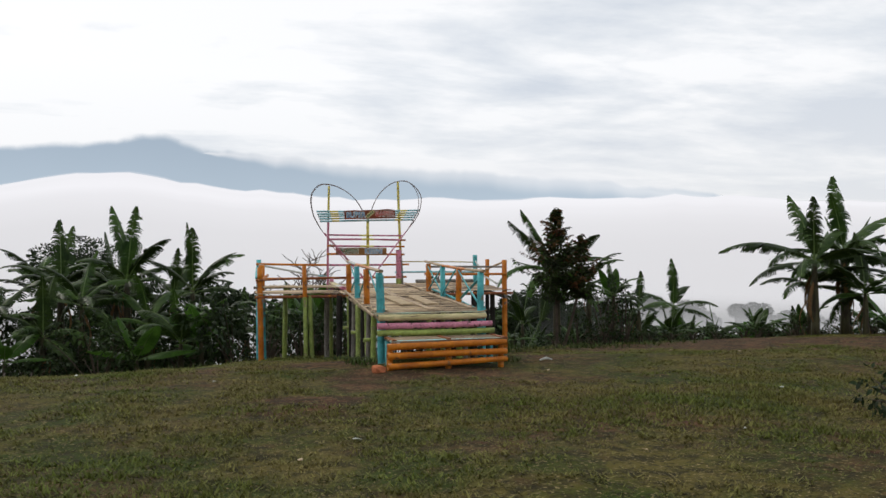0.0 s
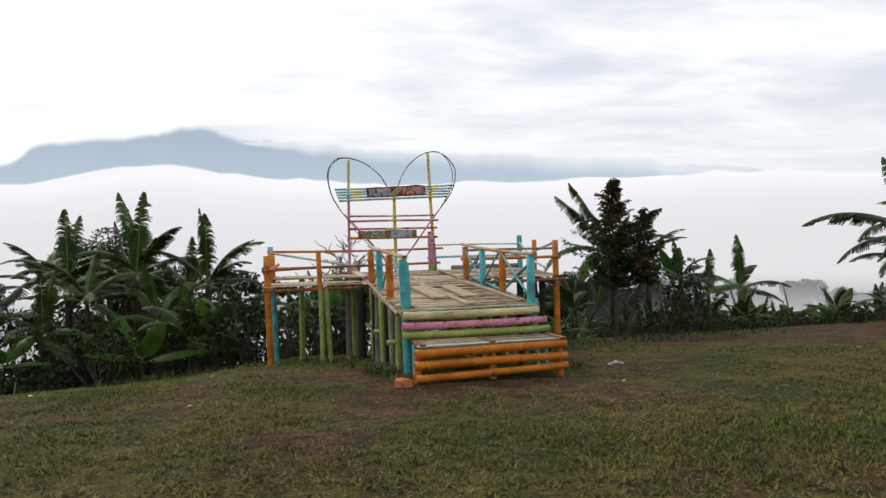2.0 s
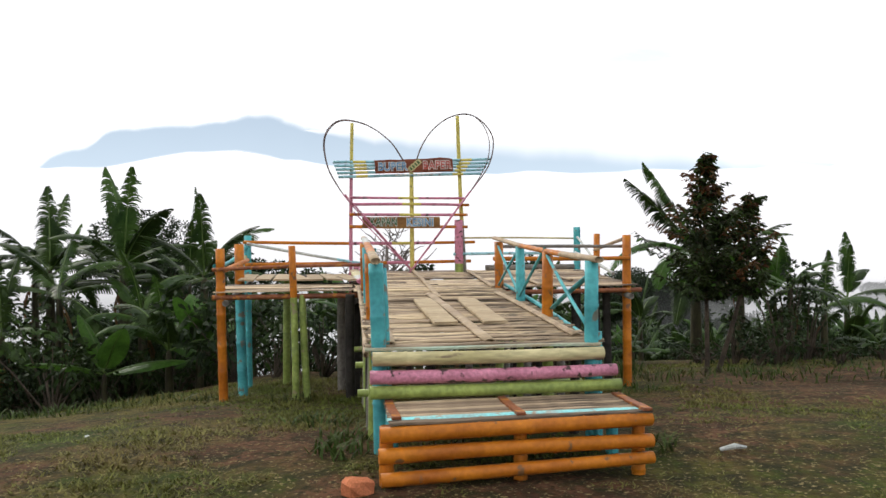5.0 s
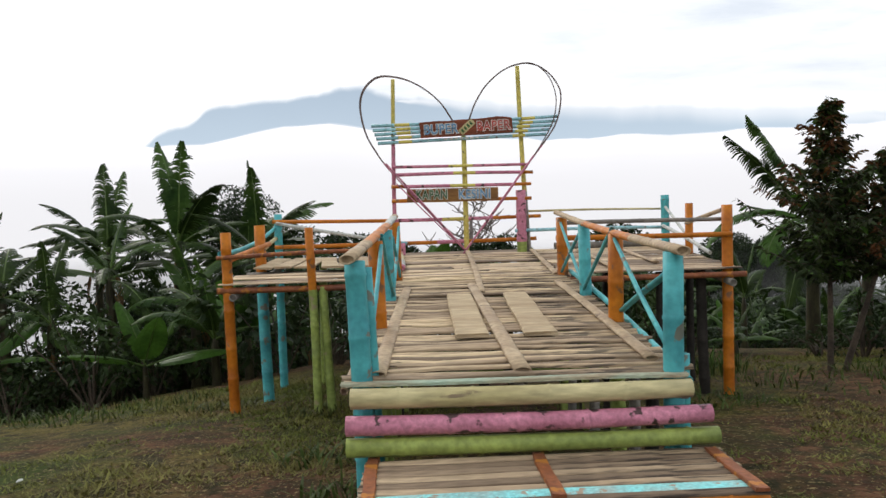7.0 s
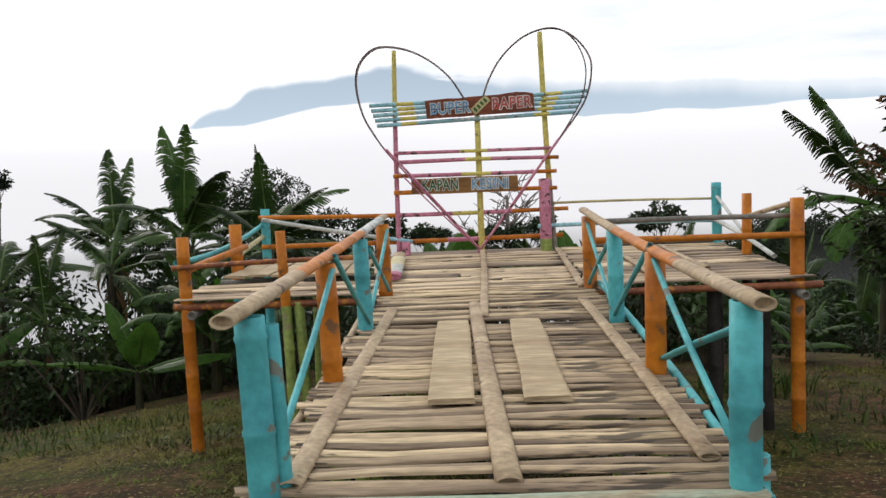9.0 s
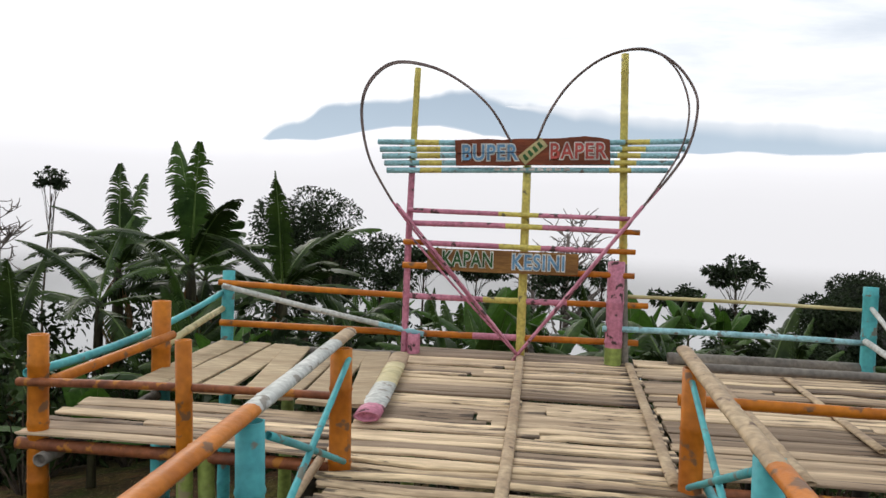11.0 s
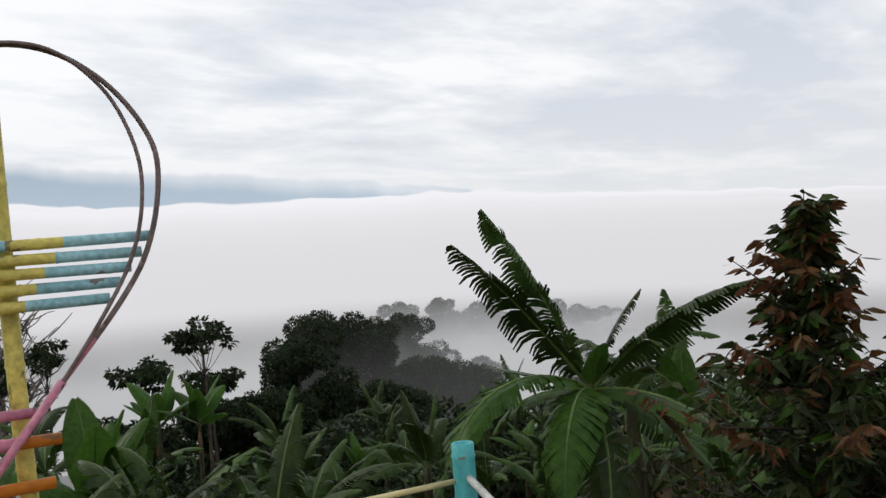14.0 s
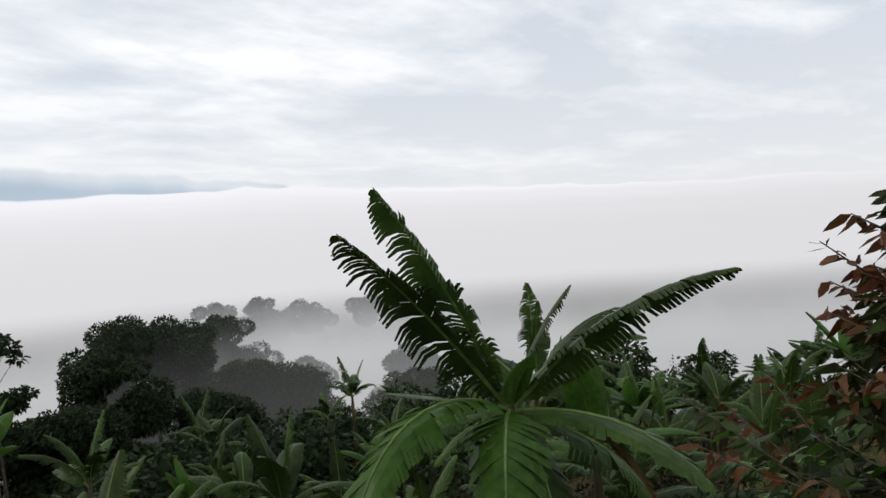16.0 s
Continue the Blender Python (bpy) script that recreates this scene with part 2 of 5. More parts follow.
def ground_material():
    m = bpy.data.materials.new("worn lawn with bare soil")
    m.use_nodes = True
    nd, lk = m.node_tree.nodes, m.node_tree.links
    bsdf = nd["Principled BSDF"]
    bsdf.inputs["Roughness"].default_value = 0.95
    bsdf.inputs["Specular IOR Level"].default_value = 0.1
    co = nd.new("ShaderNodeTexCoord")

    def nz(sc, detail=5, lo=0.4, hi=0.6, rough=0.6):
        n = nd.new("ShaderNodeTexNoise")
        n.inputs["Scale"].default_value, n.inputs["Detail"].default_value, n.inputs["Roughness"].default_value = sc, detail, rough
        lk.new(co.outputs["Object"], n.inputs["Vector"])
        r = nd.new("ShaderNodeMapRange")
        r.inputs["From Min"].default_value, r.inputs["From Max"].default_value = lo, hi
        lk.new(n.outputs[0], r.inputs["Value"])
        return n.outputs[0], r.outputs[0]

    def mix(fac, a, b):
        x = nd.new("ShaderNodeMix")
        x.data_type = "RGBA"
        lk.new(fac, x.inputs["Factor"])
        for key, v in (("A", a), ("B", b)):
            if isinstance(v, tuple):
                x.inputs[key].default_value = (*v, 1)
            else:
                lk.new(v, x.inputs[key])
        return x.outputs["Result"]

    green = mix(nz(0.9, 6, 0.44, 0.58)[1], (0.030, 0.046, 0.006), (0.090, 0.074, 0.018))
    green = mix(nz(2.6, 6, 0.53, 0.65)[1], green, (0.062, 0.042, 0.016))
    soil = mix(nz(3.0, 6)[1], (0.105, 0.052, 0.027), (0.042, 0.021, 0.012))
    # bare soil spreads on the bank where the slope begins
    sep = nd.new("ShaderNodeSeparateXYZ")
    lk.new(co.outputs["Object"], sep.inputs[0])
    bank = nd.new("ShaderNodeMapRange")
    bank.inputs["From Min"].default_value, bank.inputs["From Max"].default_value = 9.4, 13.5
    bank.inputs["To Min"].default_value, bank.inputs["To Max"].default_value = 0.0, 0.055
    lk.new(sep.outputs["Y"], bank.inputs["Value"])
    wide, _ = nz(0.34, 8, 0.47, 0.57, 0.72)
    total = nd.new("ShaderNodeMath")
    lk.new(wide, total.inputs[0])
    lk.new(bank.outputs[0], total.inputs[1])
    worn = None
    for a, b, r in WORN:
        far = nd.new("ShaderNodeVectorMath")
        far.operation = "DISTANCE"
        flat = nd.new("ShaderNodeCombineXYZ")
        lk.new(sep.outputs["X"], flat.inputs[0])
        lk.new(sep.outputs["Y"], flat.inputs[1])
        lk.new(flat.outputs[0], far.inputs[0])
        far.inputs[1].default_value = (a, b, 0)
        fall = nd.new("ShaderNodeMapRange")
        fall.interpolation_type = "SMOOTHSTEP"
        fall.inputs["From Min"].default_value, fall.inputs["From Max"].default_value = r * 1.7, 0.0
        fall.inputs["To Min"].default_value, fall.inputs["To Max"].default_value = 0.0, 0.17
        lk.new(far.outputs["Value"], fall.inputs["Value"])
        if worn is None:
            worn = fall.outputs[0]
        else:
            most = nd.new("ShaderNodeMath")
            most.operation = "MAXIMUM"
            lk.new(worn, most.inputs[0])
            lk.new(fall.outputs[0], most.inputs[1])
            worn = most.outputs[0]
    both = nd.new("ShaderNodeMath")
    lk.new(total.outputs[0], both.inputs[0])
    lk.new(worn, both.inputs[1])
    total = both
    bare = nd.new("ShaderNodeMapRange")
    bare.inputs["From Min"].default_value, bare.inputs["From Max"].default_value = 0.50, 0.60
    lk.new(total.outputs[0], bare.inputs["Value"])
    cover = mix(bare.outputs[0], green, soil)
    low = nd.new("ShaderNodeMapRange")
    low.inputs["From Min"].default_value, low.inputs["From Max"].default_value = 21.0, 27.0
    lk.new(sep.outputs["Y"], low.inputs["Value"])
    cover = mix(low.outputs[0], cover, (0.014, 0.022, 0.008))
    speck = mix(nz(24, 4, 0.52, 0.66)[1], cover, (0.024, 0.020, 0.010))
    tuft = mix(nz(5.5, 6, 0.46, 0.64)[1], speck, (0.022, 0.020, 0.008))
    straw = mix(nz(32, 3, 0.59, 0.67)[1], tuft, (0.21, 0.165, 0.075))
    lk.new(straw, bsdf.inputs["Base Color"])
    bp = nd.new("ShaderNodeBump")
    bp.inputs["Strength"].default_value, bp.inputs["Distance"].default_value = 0.8, 0.03
    lk.new(nz(18, 6)[0], bp.inputs["Height"])
    lk.new(bp.outputs[0], bsdf.inputs["Normal"])
    return m


M_GROUND = ground_material()


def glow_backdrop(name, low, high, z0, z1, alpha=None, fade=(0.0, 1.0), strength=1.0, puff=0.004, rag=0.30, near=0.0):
    """Mist, cloud or far distance with its light painted in as glow that shades from low to high with height; alpha
    thins it towards its rim.
    """
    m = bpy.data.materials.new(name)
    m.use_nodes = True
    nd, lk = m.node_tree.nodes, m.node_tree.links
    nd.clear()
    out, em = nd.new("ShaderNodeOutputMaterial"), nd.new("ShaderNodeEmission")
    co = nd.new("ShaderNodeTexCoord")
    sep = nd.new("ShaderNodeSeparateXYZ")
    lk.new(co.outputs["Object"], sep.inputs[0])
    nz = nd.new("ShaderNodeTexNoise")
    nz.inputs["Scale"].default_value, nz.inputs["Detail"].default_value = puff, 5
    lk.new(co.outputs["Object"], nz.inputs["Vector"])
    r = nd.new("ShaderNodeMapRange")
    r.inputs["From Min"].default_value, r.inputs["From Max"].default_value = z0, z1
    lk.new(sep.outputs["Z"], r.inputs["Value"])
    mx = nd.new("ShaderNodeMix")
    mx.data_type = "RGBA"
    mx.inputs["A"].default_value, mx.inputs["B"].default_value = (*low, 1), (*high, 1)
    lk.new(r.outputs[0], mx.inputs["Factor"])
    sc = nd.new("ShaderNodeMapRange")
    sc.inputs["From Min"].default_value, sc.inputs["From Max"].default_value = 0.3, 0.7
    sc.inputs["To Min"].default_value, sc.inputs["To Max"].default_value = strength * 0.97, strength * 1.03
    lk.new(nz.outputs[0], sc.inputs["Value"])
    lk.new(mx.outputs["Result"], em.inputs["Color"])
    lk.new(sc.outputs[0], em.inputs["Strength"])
    if alpha is None:
        lk.new(em.outputs[0], out.inputs["Surface"])
        return m
    uv = nd.new("ShaderNodeUVMap")
    su = nd.new("ShaderNodeSeparateXYZ")
    lk.new(uv.outputs[0], su.inputs[0])
    n2 = nd.new("ShaderNodeTexNoise")
    n2.inputs["Scale"].default_value, n2.inputs["Detail"].default_value = puff * 6, 6
    lk.new(co.outputs["Object"], n2.inputs["Vector"])
    ad = nd.new("ShaderNodeMath")
    ad.operation = "MULTIPLY_ADD"
    lk.new(n2.outputs[0], ad.inputs[0])
    ad.inputs[1].default_value = rag
    lk.new(su.outputs["Y"], ad.inputs[2])
    rr = nd.new("ShaderNodeMapRange")
    rr.interpolation_type = "SMOOTHSTEP"
    rr.inputs["From Min"].default_value, rr.inputs["From Max"].default_value = fade[0] + rag / 2, fade[1] + rag / 2
    rr.inputs["To Min"].default_value, rr.inputs["To Max"].default_value = alpha, 0.0
    lk.new(ad.outputs[0], rr.inputs["Value"])
    cover = rr.outputs[0]
    if near:
        thin, prod = nd.new("ShaderNodeMapRange"), nd.new("ShaderNodeMath")
        thin.interpolation_type = "SMOOTHSTEP"
        thin.inputs["From Min"].default_value, thin.inputs["From Max"].default_value = 0.0, near
        lk.new(su.outputs["Y"], thin.inputs["Value"])
        prod.operation = "MULTIPLY"
        lk.new(cover, prod.inputs[0])
        lk.new(thin.outputs[0], prod.inputs[1])
        cover = prod.outputs[0]
    tr, ms = nd.new("ShaderNodeBsdfTransparent"), nd.new("ShaderNodeMixShader")
    lk.new(cover, ms.inputs[0])
    lk.new(tr.outputs[0], ms.inputs[1])
    lk.new(em.outputs[0], ms.inputs[2])
    lk.new(ms.outputs[0], out.inputs["Surface"])
    return m


# ---------------------------------------------------------------- mesh helpers
RNG = random.Random(7)


def mesh_of(name, verts, faces, mats, index=None, smooth=False):
    me = bpy.data.meshes.new(name)
    me.from_pydata([tuple(v) for v in verts], [], [tuple(f) for f in faces])
    for m in mats:
        me.materials.append(m)
    if index is not None:
        me.polygons.foreach_set("material_index", list(index))
    if smooth:
        me.polygons.foreach_set("use_smooth", [True] * len(me.polygons))
    me.update()
    return me


def origin_of(ob):
    p = Vector((0, 0, 0))
    while ob is not None:
        p = p + ob.location
        ob = ob.parent
    return p


def thing(name, at, label, category, group="", kind=""):
    ob = new(name)
    ob.location, ob.empty_display_size = at, 0.1
    return tagged(ob, label, category, group, kind)


def part(name, me, parent, label="", at=None):
    """A mesh, given in world coordinates, as a part of parent."""
    ob = new(name, me)
    ob.parent = parent
    ob.location = -origin_of(parent) if at is None else at
    if label:
        tagged(ob, label)
    return ob


def catmull(points, n):
    pts = [Vector(p) for p in points]
    pts = [pts[0] * 2 - pts[1]] + pts + [pts[-1] * 2 - pts[-2]]
    out = []
    for i in range(1, len(pts) - 2):
        a, b, c, d = pts[i - 1:i + 3]
        for k in range(n):
            t = k / n
            out.append(0.5 * ((2 * b) + (c - a) * t + (2 * a - 5 * b + 4 * c - d) * t * t + (3 * b - a - 3 * c + d) * t ** 3))
    out.append(pts[-2])
    return out


def tube(path, radii, sides=8, flat=1.0, cap=True):
    """Vertices and faces of a tube along path."""
    path = [Vector(p) for p in path]
    verts, faces = [], []
    side = None
    for i, p in enumerate(path):
        d = (path[min(i + 1, len(path) - 1)] - path[max(i - 1, 0)]).normalized()
        if side is None:
            side = d.cross(Vector((0, 0, 1)) if abs(d.z) < 0.9 else Vector((0, 1, 0))).normalized()
        side = (side - d * side.dot(d)).normalized()
        other = d.cross(side)
        for k in range(sides):
            a = 2 * math.pi * k / sides
            verts.append(p + side * (math.cos(a) * radii[i]) + other * (math.sin(a) * radii[i] * flat))
    for i in range(len(path) - 1):
        for k in range(sides):
            j = (k + 1) % sides
            faces.append((i * sides + k, i * sides + j, (i + 1) * sides + j, (i + 1) * sides + k))
    if cap:
        faces.append(tuple(range(sides))[::-1])
        faces.append(tuple((len(path) - 1) * sides + k for k in range(sides)))
    return verts, faces


def bamboo_mesh(a, b, r, bands, sag=0.0, taper=0.9, node=0.32, sides=10, flat=1.0, seed=0, curve=None):
    """A bamboo pole from a to b with swollen joints and hollow ends. bands: (upper end 0..1, material) along its length."""
    rg = random.Random(seed + int(1000 * (a[0] + a[1] * 3 + a[2] * 7)))
    a, b = Vector(a), Vector(b)
    length = (b - a).length
    ts = {0.0, 1.0}
    k, joints = node * rg.uniform(0.3, 0.9), []
    while k < length - 0.04:
        joints.append(k / length)
        k += node * rg.uniform(0.85, 1.15)
    for j in joints:
        e = 0.012 / length
        ts |= {max(0, j - e), j, min(1, j + e)}
    for end, _ in bands[:-1]:
        ts |= {end}
    ts |= {i / 6 for i in range(7)}
    ts = sorted(ts)
    ts = [t for i, t in enumerate(ts) if i == 0 or t - ts[i - 1] > 1e-5]
    wob = Vector((rg.uniform(-1, 1), rg.uniform(-1, 1), rg.uniform(-1, 1))) * 0.006 * length
    path = []
    for t in ts:
        p = a.lerp(b, t) + wob * math.sin(math.pi * t) - Vector((0, 0, sag)) * (4 * t * (1 - t))
        path.append(p)
    radii = []
    for t in ts:
        rr = r * (1 - (1 - taper) * t)
        if any(abs(t - j) < 1e-6 for j in joints):
            rr *= 1.10
        radii.append(rr)
    verts, faces = tube(path, radii, sides, flat, cap=False)
    idx = []
    for i in range(len(ts) - 1):
        tm = 0.5 * (ts[i] + ts[i + 1])
        mi = next((n for n, (end, _) in enumerate(bands) if tm <= end), len(bands) - 1)
        idx += [mi] * sides
    # hollow ends
    d = (b - a).normalized()
    for ring, sign in ((0, 1), (len(ts) - 1, -1)):
        base = ring * sides
        c = path[ring]
        n0 = len(verts)
        for k in range(sides):
            verts.append(c + (verts[base + k] - c) * 0.78)
        for k in range(sides):
            verts.append(c + (verts[base + k] - c) * 0.74 + d * (0.03 * sign))
        mi = 0 if ring == 0 else len(bands) - 1
        for k in range(sides):
            j = (k + 1) % sides
            q = [(base + k, base + j, n0 + j, n0 + k), (n0 + k, n0 + j, n0 + sides + j, n0 + sides + k)]
            for f in q:
                faces.append(f[::-1] if sign > 0 else f)
                idx.append(mi)
        cap = tuple(n0 + sides + k for k in range(sides))
        faces.append(cap[::-1] if sign > 0 else cap)
        idx.append(mi)
    me = mesh_of("pole", verts, faces, [m for _, m in bands], idx)
    me.polygons.foreach_set("use_smooth", [len(p.vertices) == 4 for p in me.polygons])
    return me


def bamboo(name, a, b, r, mats, parent, label="", **kw):
    bands = mats if isinstance(mats, list) else [(1.0, mats)]
    return part(name, bamboo_mesh(a, b, r, bands, **kw), parent, label)


def plank_mesh(length, width, thick, mats, seed=0, crown=0.0, segs=4, warp=0.004):
    """A plank along x with its middle at the origin: worn, slightly uneven edges, crowned if it is split bamboo."""
    rg = random.Random(seed)
    prof = [(-0.5, 0), (-0.5, 0.75), (-0.44, 1), (-0.15, 1 + crown), (0.15, 1 + crown), (0.44, 1), (0.5, 0.75), (0.5, 0)]
    verts, faces = [], []
    for i in range(segs + 1):
        t = i / segs - 0.5
        dy, dz, w = rg.uniform(-1, 1) * warp, rg.uniform(-1, 1) * warp, width * (1 + rg.uniform(-0.07, 0.07))
        for y, z in prof:
            verts.append((t * length + rg.uniform(-1, 1) * (0.006 if i in (0, segs) else 0), y * w + dy, z * thick + dz))
    n = len(prof)
    for i in range(segs):
        for k in range(n):
            j = (k + 1) % n
            faces.append((i * n + k, (i + 1) * n + k, (i + 1) * n + j, i * n + j))
    faces.append(tuple(range(n)))
    faces.append(tuple(segs * n + k for k in range(n))[::-1])
    return mesh_of("plank", verts, faces, mats)


def lay(name, me, parent, x, y, z, turn=0.0, pitch=0.0, scale=(1, 1, 1), label=""):
    """A plank mesh laid at a world place under parent."""
    ob = part(name, me, parent, label, at=Vector((x, y, z)) - origin_of(parent))
    ob.rotation_euler = (radians(pitch), 0, radians(turn))
    ob.scale = scale
    return ob


# ---------------------------------------------------------------- ground, mist, mountain
def ground_z(x, y):
    z = -0.545
    s = max(0.0, y - 11.0)
    z -= 0.105 * s * s / (s + 1.2)
    z -= 0.0175 * s * max(0.0, 1.5 - x) * (1 if x > -10 else 11.5 / (1.5 - x))
    z += 0.018 * min(max(0.0, x - 5.0), 7.0) * min(1.0, s / 6.0)
    d = max(0.0, y - (19.5 - 2.0 * min(1.0, max(0.0, (x - 7.0) / 3.0)) + 4.5 * min(1.0, max(0.0, (2.0 - x) / 5.0))))
    z -= 0.21 * d * d / (d + 4.0)
    e = max(0.0, x - 21.0)
    z -= 0.16 * e * e / (e + 5.0)
    z = max(z, -46.0)
    z += 0.05 * noise.noise(Vector((x * 0.55, y * 0.55, 3.1))) + 0.022 * noise.noise(Vector((x * 2.1, y * 2.1, 8.0)))
    return z


def spread(lo, near_lo, near_hi, hi, step, coarse):
    near = list(np.arange(near_lo, near_hi + 1e-6, step))
    down, up_ = [], []
    v, s = near_lo, step
    while v > lo:
        s *= coarse
        v -= s
        down.append(v)
    v, s = near[-1], step
    while v < hi:
        s *= coarse
        v += s
        up_.append(v)
    return down[::-1] + near + up_


gx = spread(-2600, -12, 20, 2600, 0.28, 1.22)
gy = spread(-2600, 0, 27, 2600, 0.28, 1.22)
gverts = [(x, y, ground_z(x, y)) for y in gy for x in gx]
nx = len(gx)
gfaces = [(j * nx + i, j * nx + i + 1, (j + 1) * nx + i + 1, (j + 1) * nx + i) for j in range(len(gy) - 1) for i in range(nx - 1)]
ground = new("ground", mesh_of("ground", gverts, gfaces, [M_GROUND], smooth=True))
tagged(ground, "worn sloping lawn with bare brown soil patches", "ground", kind="structure")


def sheet(name, rows, mats, label, smooth=True):
    """A sheet from rows of points, with uv running 0..1 along and up it."""
    n = len(rows[0])
    verts = [p for row in rows for p in row]
    faces, uvs = [], []
    for j in range(len(rows) - 1):
        for i in range(n - 1):
            faces.append((j * n + i, j * n + i + 1, (j + 1) * n + i + 1, (j + 1) * n + i))
            for a, b in ((i, j), (i + 1, j), (i + 1, j + 1), (i, j + 1)):
                uvs += [a / (n - 1), b / (len(rows) - 1)]
    me = mesh_of(name, verts, faces, mats, smooth=smooth)
    me.uv_layers.new(name="UVMap").data.foreach_set("uv", uvs)
    ob = new(name, me)
    return tagged(ob, label, "backdrop", kind="structure")


def bearing(az, r, z):
    a = radians(az)
    return (3.0 + r * math.sin(a), 8.0 + r * math.cos(a), z)


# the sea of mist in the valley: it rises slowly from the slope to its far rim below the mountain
# its daylight is put in as glow, greyer low down
M_MIST = glow_backdrop("glowing valley mist", (0.77, 0.765, 0.79), (0.95, 0.945, 0.985), -12, 130, alpha=1.0, fade=(0.955, 0.995), puff=0.0012, rag=0.05, near=0.16)


def mist_top(az):
    return 5.25 - 0.068 * max(0.0, az - 28) + 1.45 * math.exp(-((az + 10) / (5.5 if az < -10 else 11.0)) ** 2) + 0.10 * noise.noise(Vector((az * 2.3, 6.1, 0))) + 0.25 * noise.noise(Vector((az * 0.16, 0.3, 0))) + 0.22 * noise.noise(Vector((az * 0.6, 4.3, 0)))


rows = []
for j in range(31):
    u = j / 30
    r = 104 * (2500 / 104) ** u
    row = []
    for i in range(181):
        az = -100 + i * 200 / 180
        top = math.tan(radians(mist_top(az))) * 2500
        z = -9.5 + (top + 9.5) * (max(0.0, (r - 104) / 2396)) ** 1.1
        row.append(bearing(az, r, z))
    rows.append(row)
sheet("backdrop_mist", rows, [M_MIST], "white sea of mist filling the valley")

# mountain ridge behind it; haze is painted into its glow, paler at the foot
M_MOUNT = glow_backdrop("glowing mountain with painted haze", (0.50, 0.60, 0.70), (0.41, 0.50, 0.605), 230, 500, alpha=1.0, fade=(0.93, 0.99), puff=0.0012, rag=0.07)
RIDGE = ((-31, 3.0), (-22, 4.8), (-18.5, 7.0), (-15.0, 8.7), (-10.8, 9.2), (-5.9, 10.0), (-2.5, 9.1), (1.8, 8.7), (8, 8.2), (15, 7.8), (23, 7.0), (30.7, 6.0), (38, 4.4))


def ridge(az):
    for (a, e), (b, f) in zip(RIDGE, RIDGE[1:]):
        if a <= az <= b:
            t = (az - a) / (b - a)
            t = t * t * (3 - 2 * t)
            return e + (f - e) * t + 0.22 * noise.noise(Vector((az * 0.7, 1.1, 0))) + 0.08 * noise.noise(Vector((az * 2.6, 7.1, 0)))
    return 2.0


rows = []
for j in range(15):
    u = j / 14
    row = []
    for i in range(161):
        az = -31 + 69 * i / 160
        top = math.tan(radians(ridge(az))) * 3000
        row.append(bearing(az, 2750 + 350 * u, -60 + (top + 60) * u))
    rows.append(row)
sheet("backdrop_mountain", rows, [M_MOUNT], "long blue-grey mountain ridge above the mist, with haze painted in")

# glowing sheet for the bank of cloud lying along the ridge's eastern crest
M_CAP = glow_backdrop("glowing cloud on the ridge", (0.93, 0.94, 0.97), (0.96, 0.96, 0.98), 300, 600, alpha=0.60, fade=(0.5, 1.0), puff=0.0012, rag=0.25, near=0.55)
rows = []
for j in range(13):
    row = []
    for i in range(81):
        az = -3.0 + 41.0 * i / 80
        swell = math.sin(math.pi * i / 80) ** 0.7
        row.append(bearing(az, 2700, math.tan(radians(ridge(az) - 0.85 + (j / 12 * 2.6 - 1.1) * swell)) * 2700))
    rows.append(row)
sheet("backdrop_cloud_bank", rows, [M_CAP], "soft white cloud bank lying along the mountain crest")

# thin drifts of mist among valley trees: haze painted on glowing see-through sheets
M_DRIFT = glow_backdrop("thin glowing mist sheet", (0.60, 0.605, 0.62), (0.84, 0.84, 0.87), -14, 2, alpha=0.80, fade=(0.30, 0.90), puff=0.012)
M_DRIFT2 = glow_backdrop("thinner glowing mist sheet", (0.52, 0.53, 0.54), (0.78, 0.78, 0.81), -14, 2, alpha=0.40, fade=(0.15, 0.85), puff=0.015)
M_DRIFT3 = glow_backdrop("faint glowing mist sheet", (0.40, 0.41, 0.40), (0.70, 0.70, 0.73), -14, 2, alpha=0.10, fade=(0.25, 0.95), puff=0.015)
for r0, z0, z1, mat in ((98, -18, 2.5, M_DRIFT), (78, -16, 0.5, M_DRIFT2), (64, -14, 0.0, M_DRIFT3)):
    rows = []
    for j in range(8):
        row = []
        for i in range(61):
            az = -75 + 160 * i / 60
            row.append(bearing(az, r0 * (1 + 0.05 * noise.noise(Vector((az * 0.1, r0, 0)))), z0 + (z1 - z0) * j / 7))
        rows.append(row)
    sheet("backdrop_mist_drift", rows, [mat], "thin glowing mist sheet hanging between valley trees")

# ---------------------------------------------------------------- the bamboo deck
SLOPE = 0.054


def deck_z(y):
    return 0.18 + SLOPE * (y - 11.2)


PITCH = math.degrees(math.atan(SLOPE))
XL, XR = 2.74, 4.21

# entry steps
steps = thing("entry_steps", (3.55, 10.75, -0.62), "low bamboo entry steps painted orange, turquoise and pink", "steps")
bamboo("riser_pole", (2.70, 10.47, -0.225), (4.37, 10.55, -0.205), 0.048, M_ORANGE, steps, "orange painted bamboo pole")
bamboo("riser_pole", (2.69, 10.45, -0.345), (4.37, 10.53, -0.335), 0.047, M_ORANGE, steps, "orange painted bamboo pole")
bamboo("riser_pole", (2.70, 10.44, -0.480), (4.37, 10.52, -0.435), 0.042, M_ORANGE, steps, "orange painted bamboo pole")
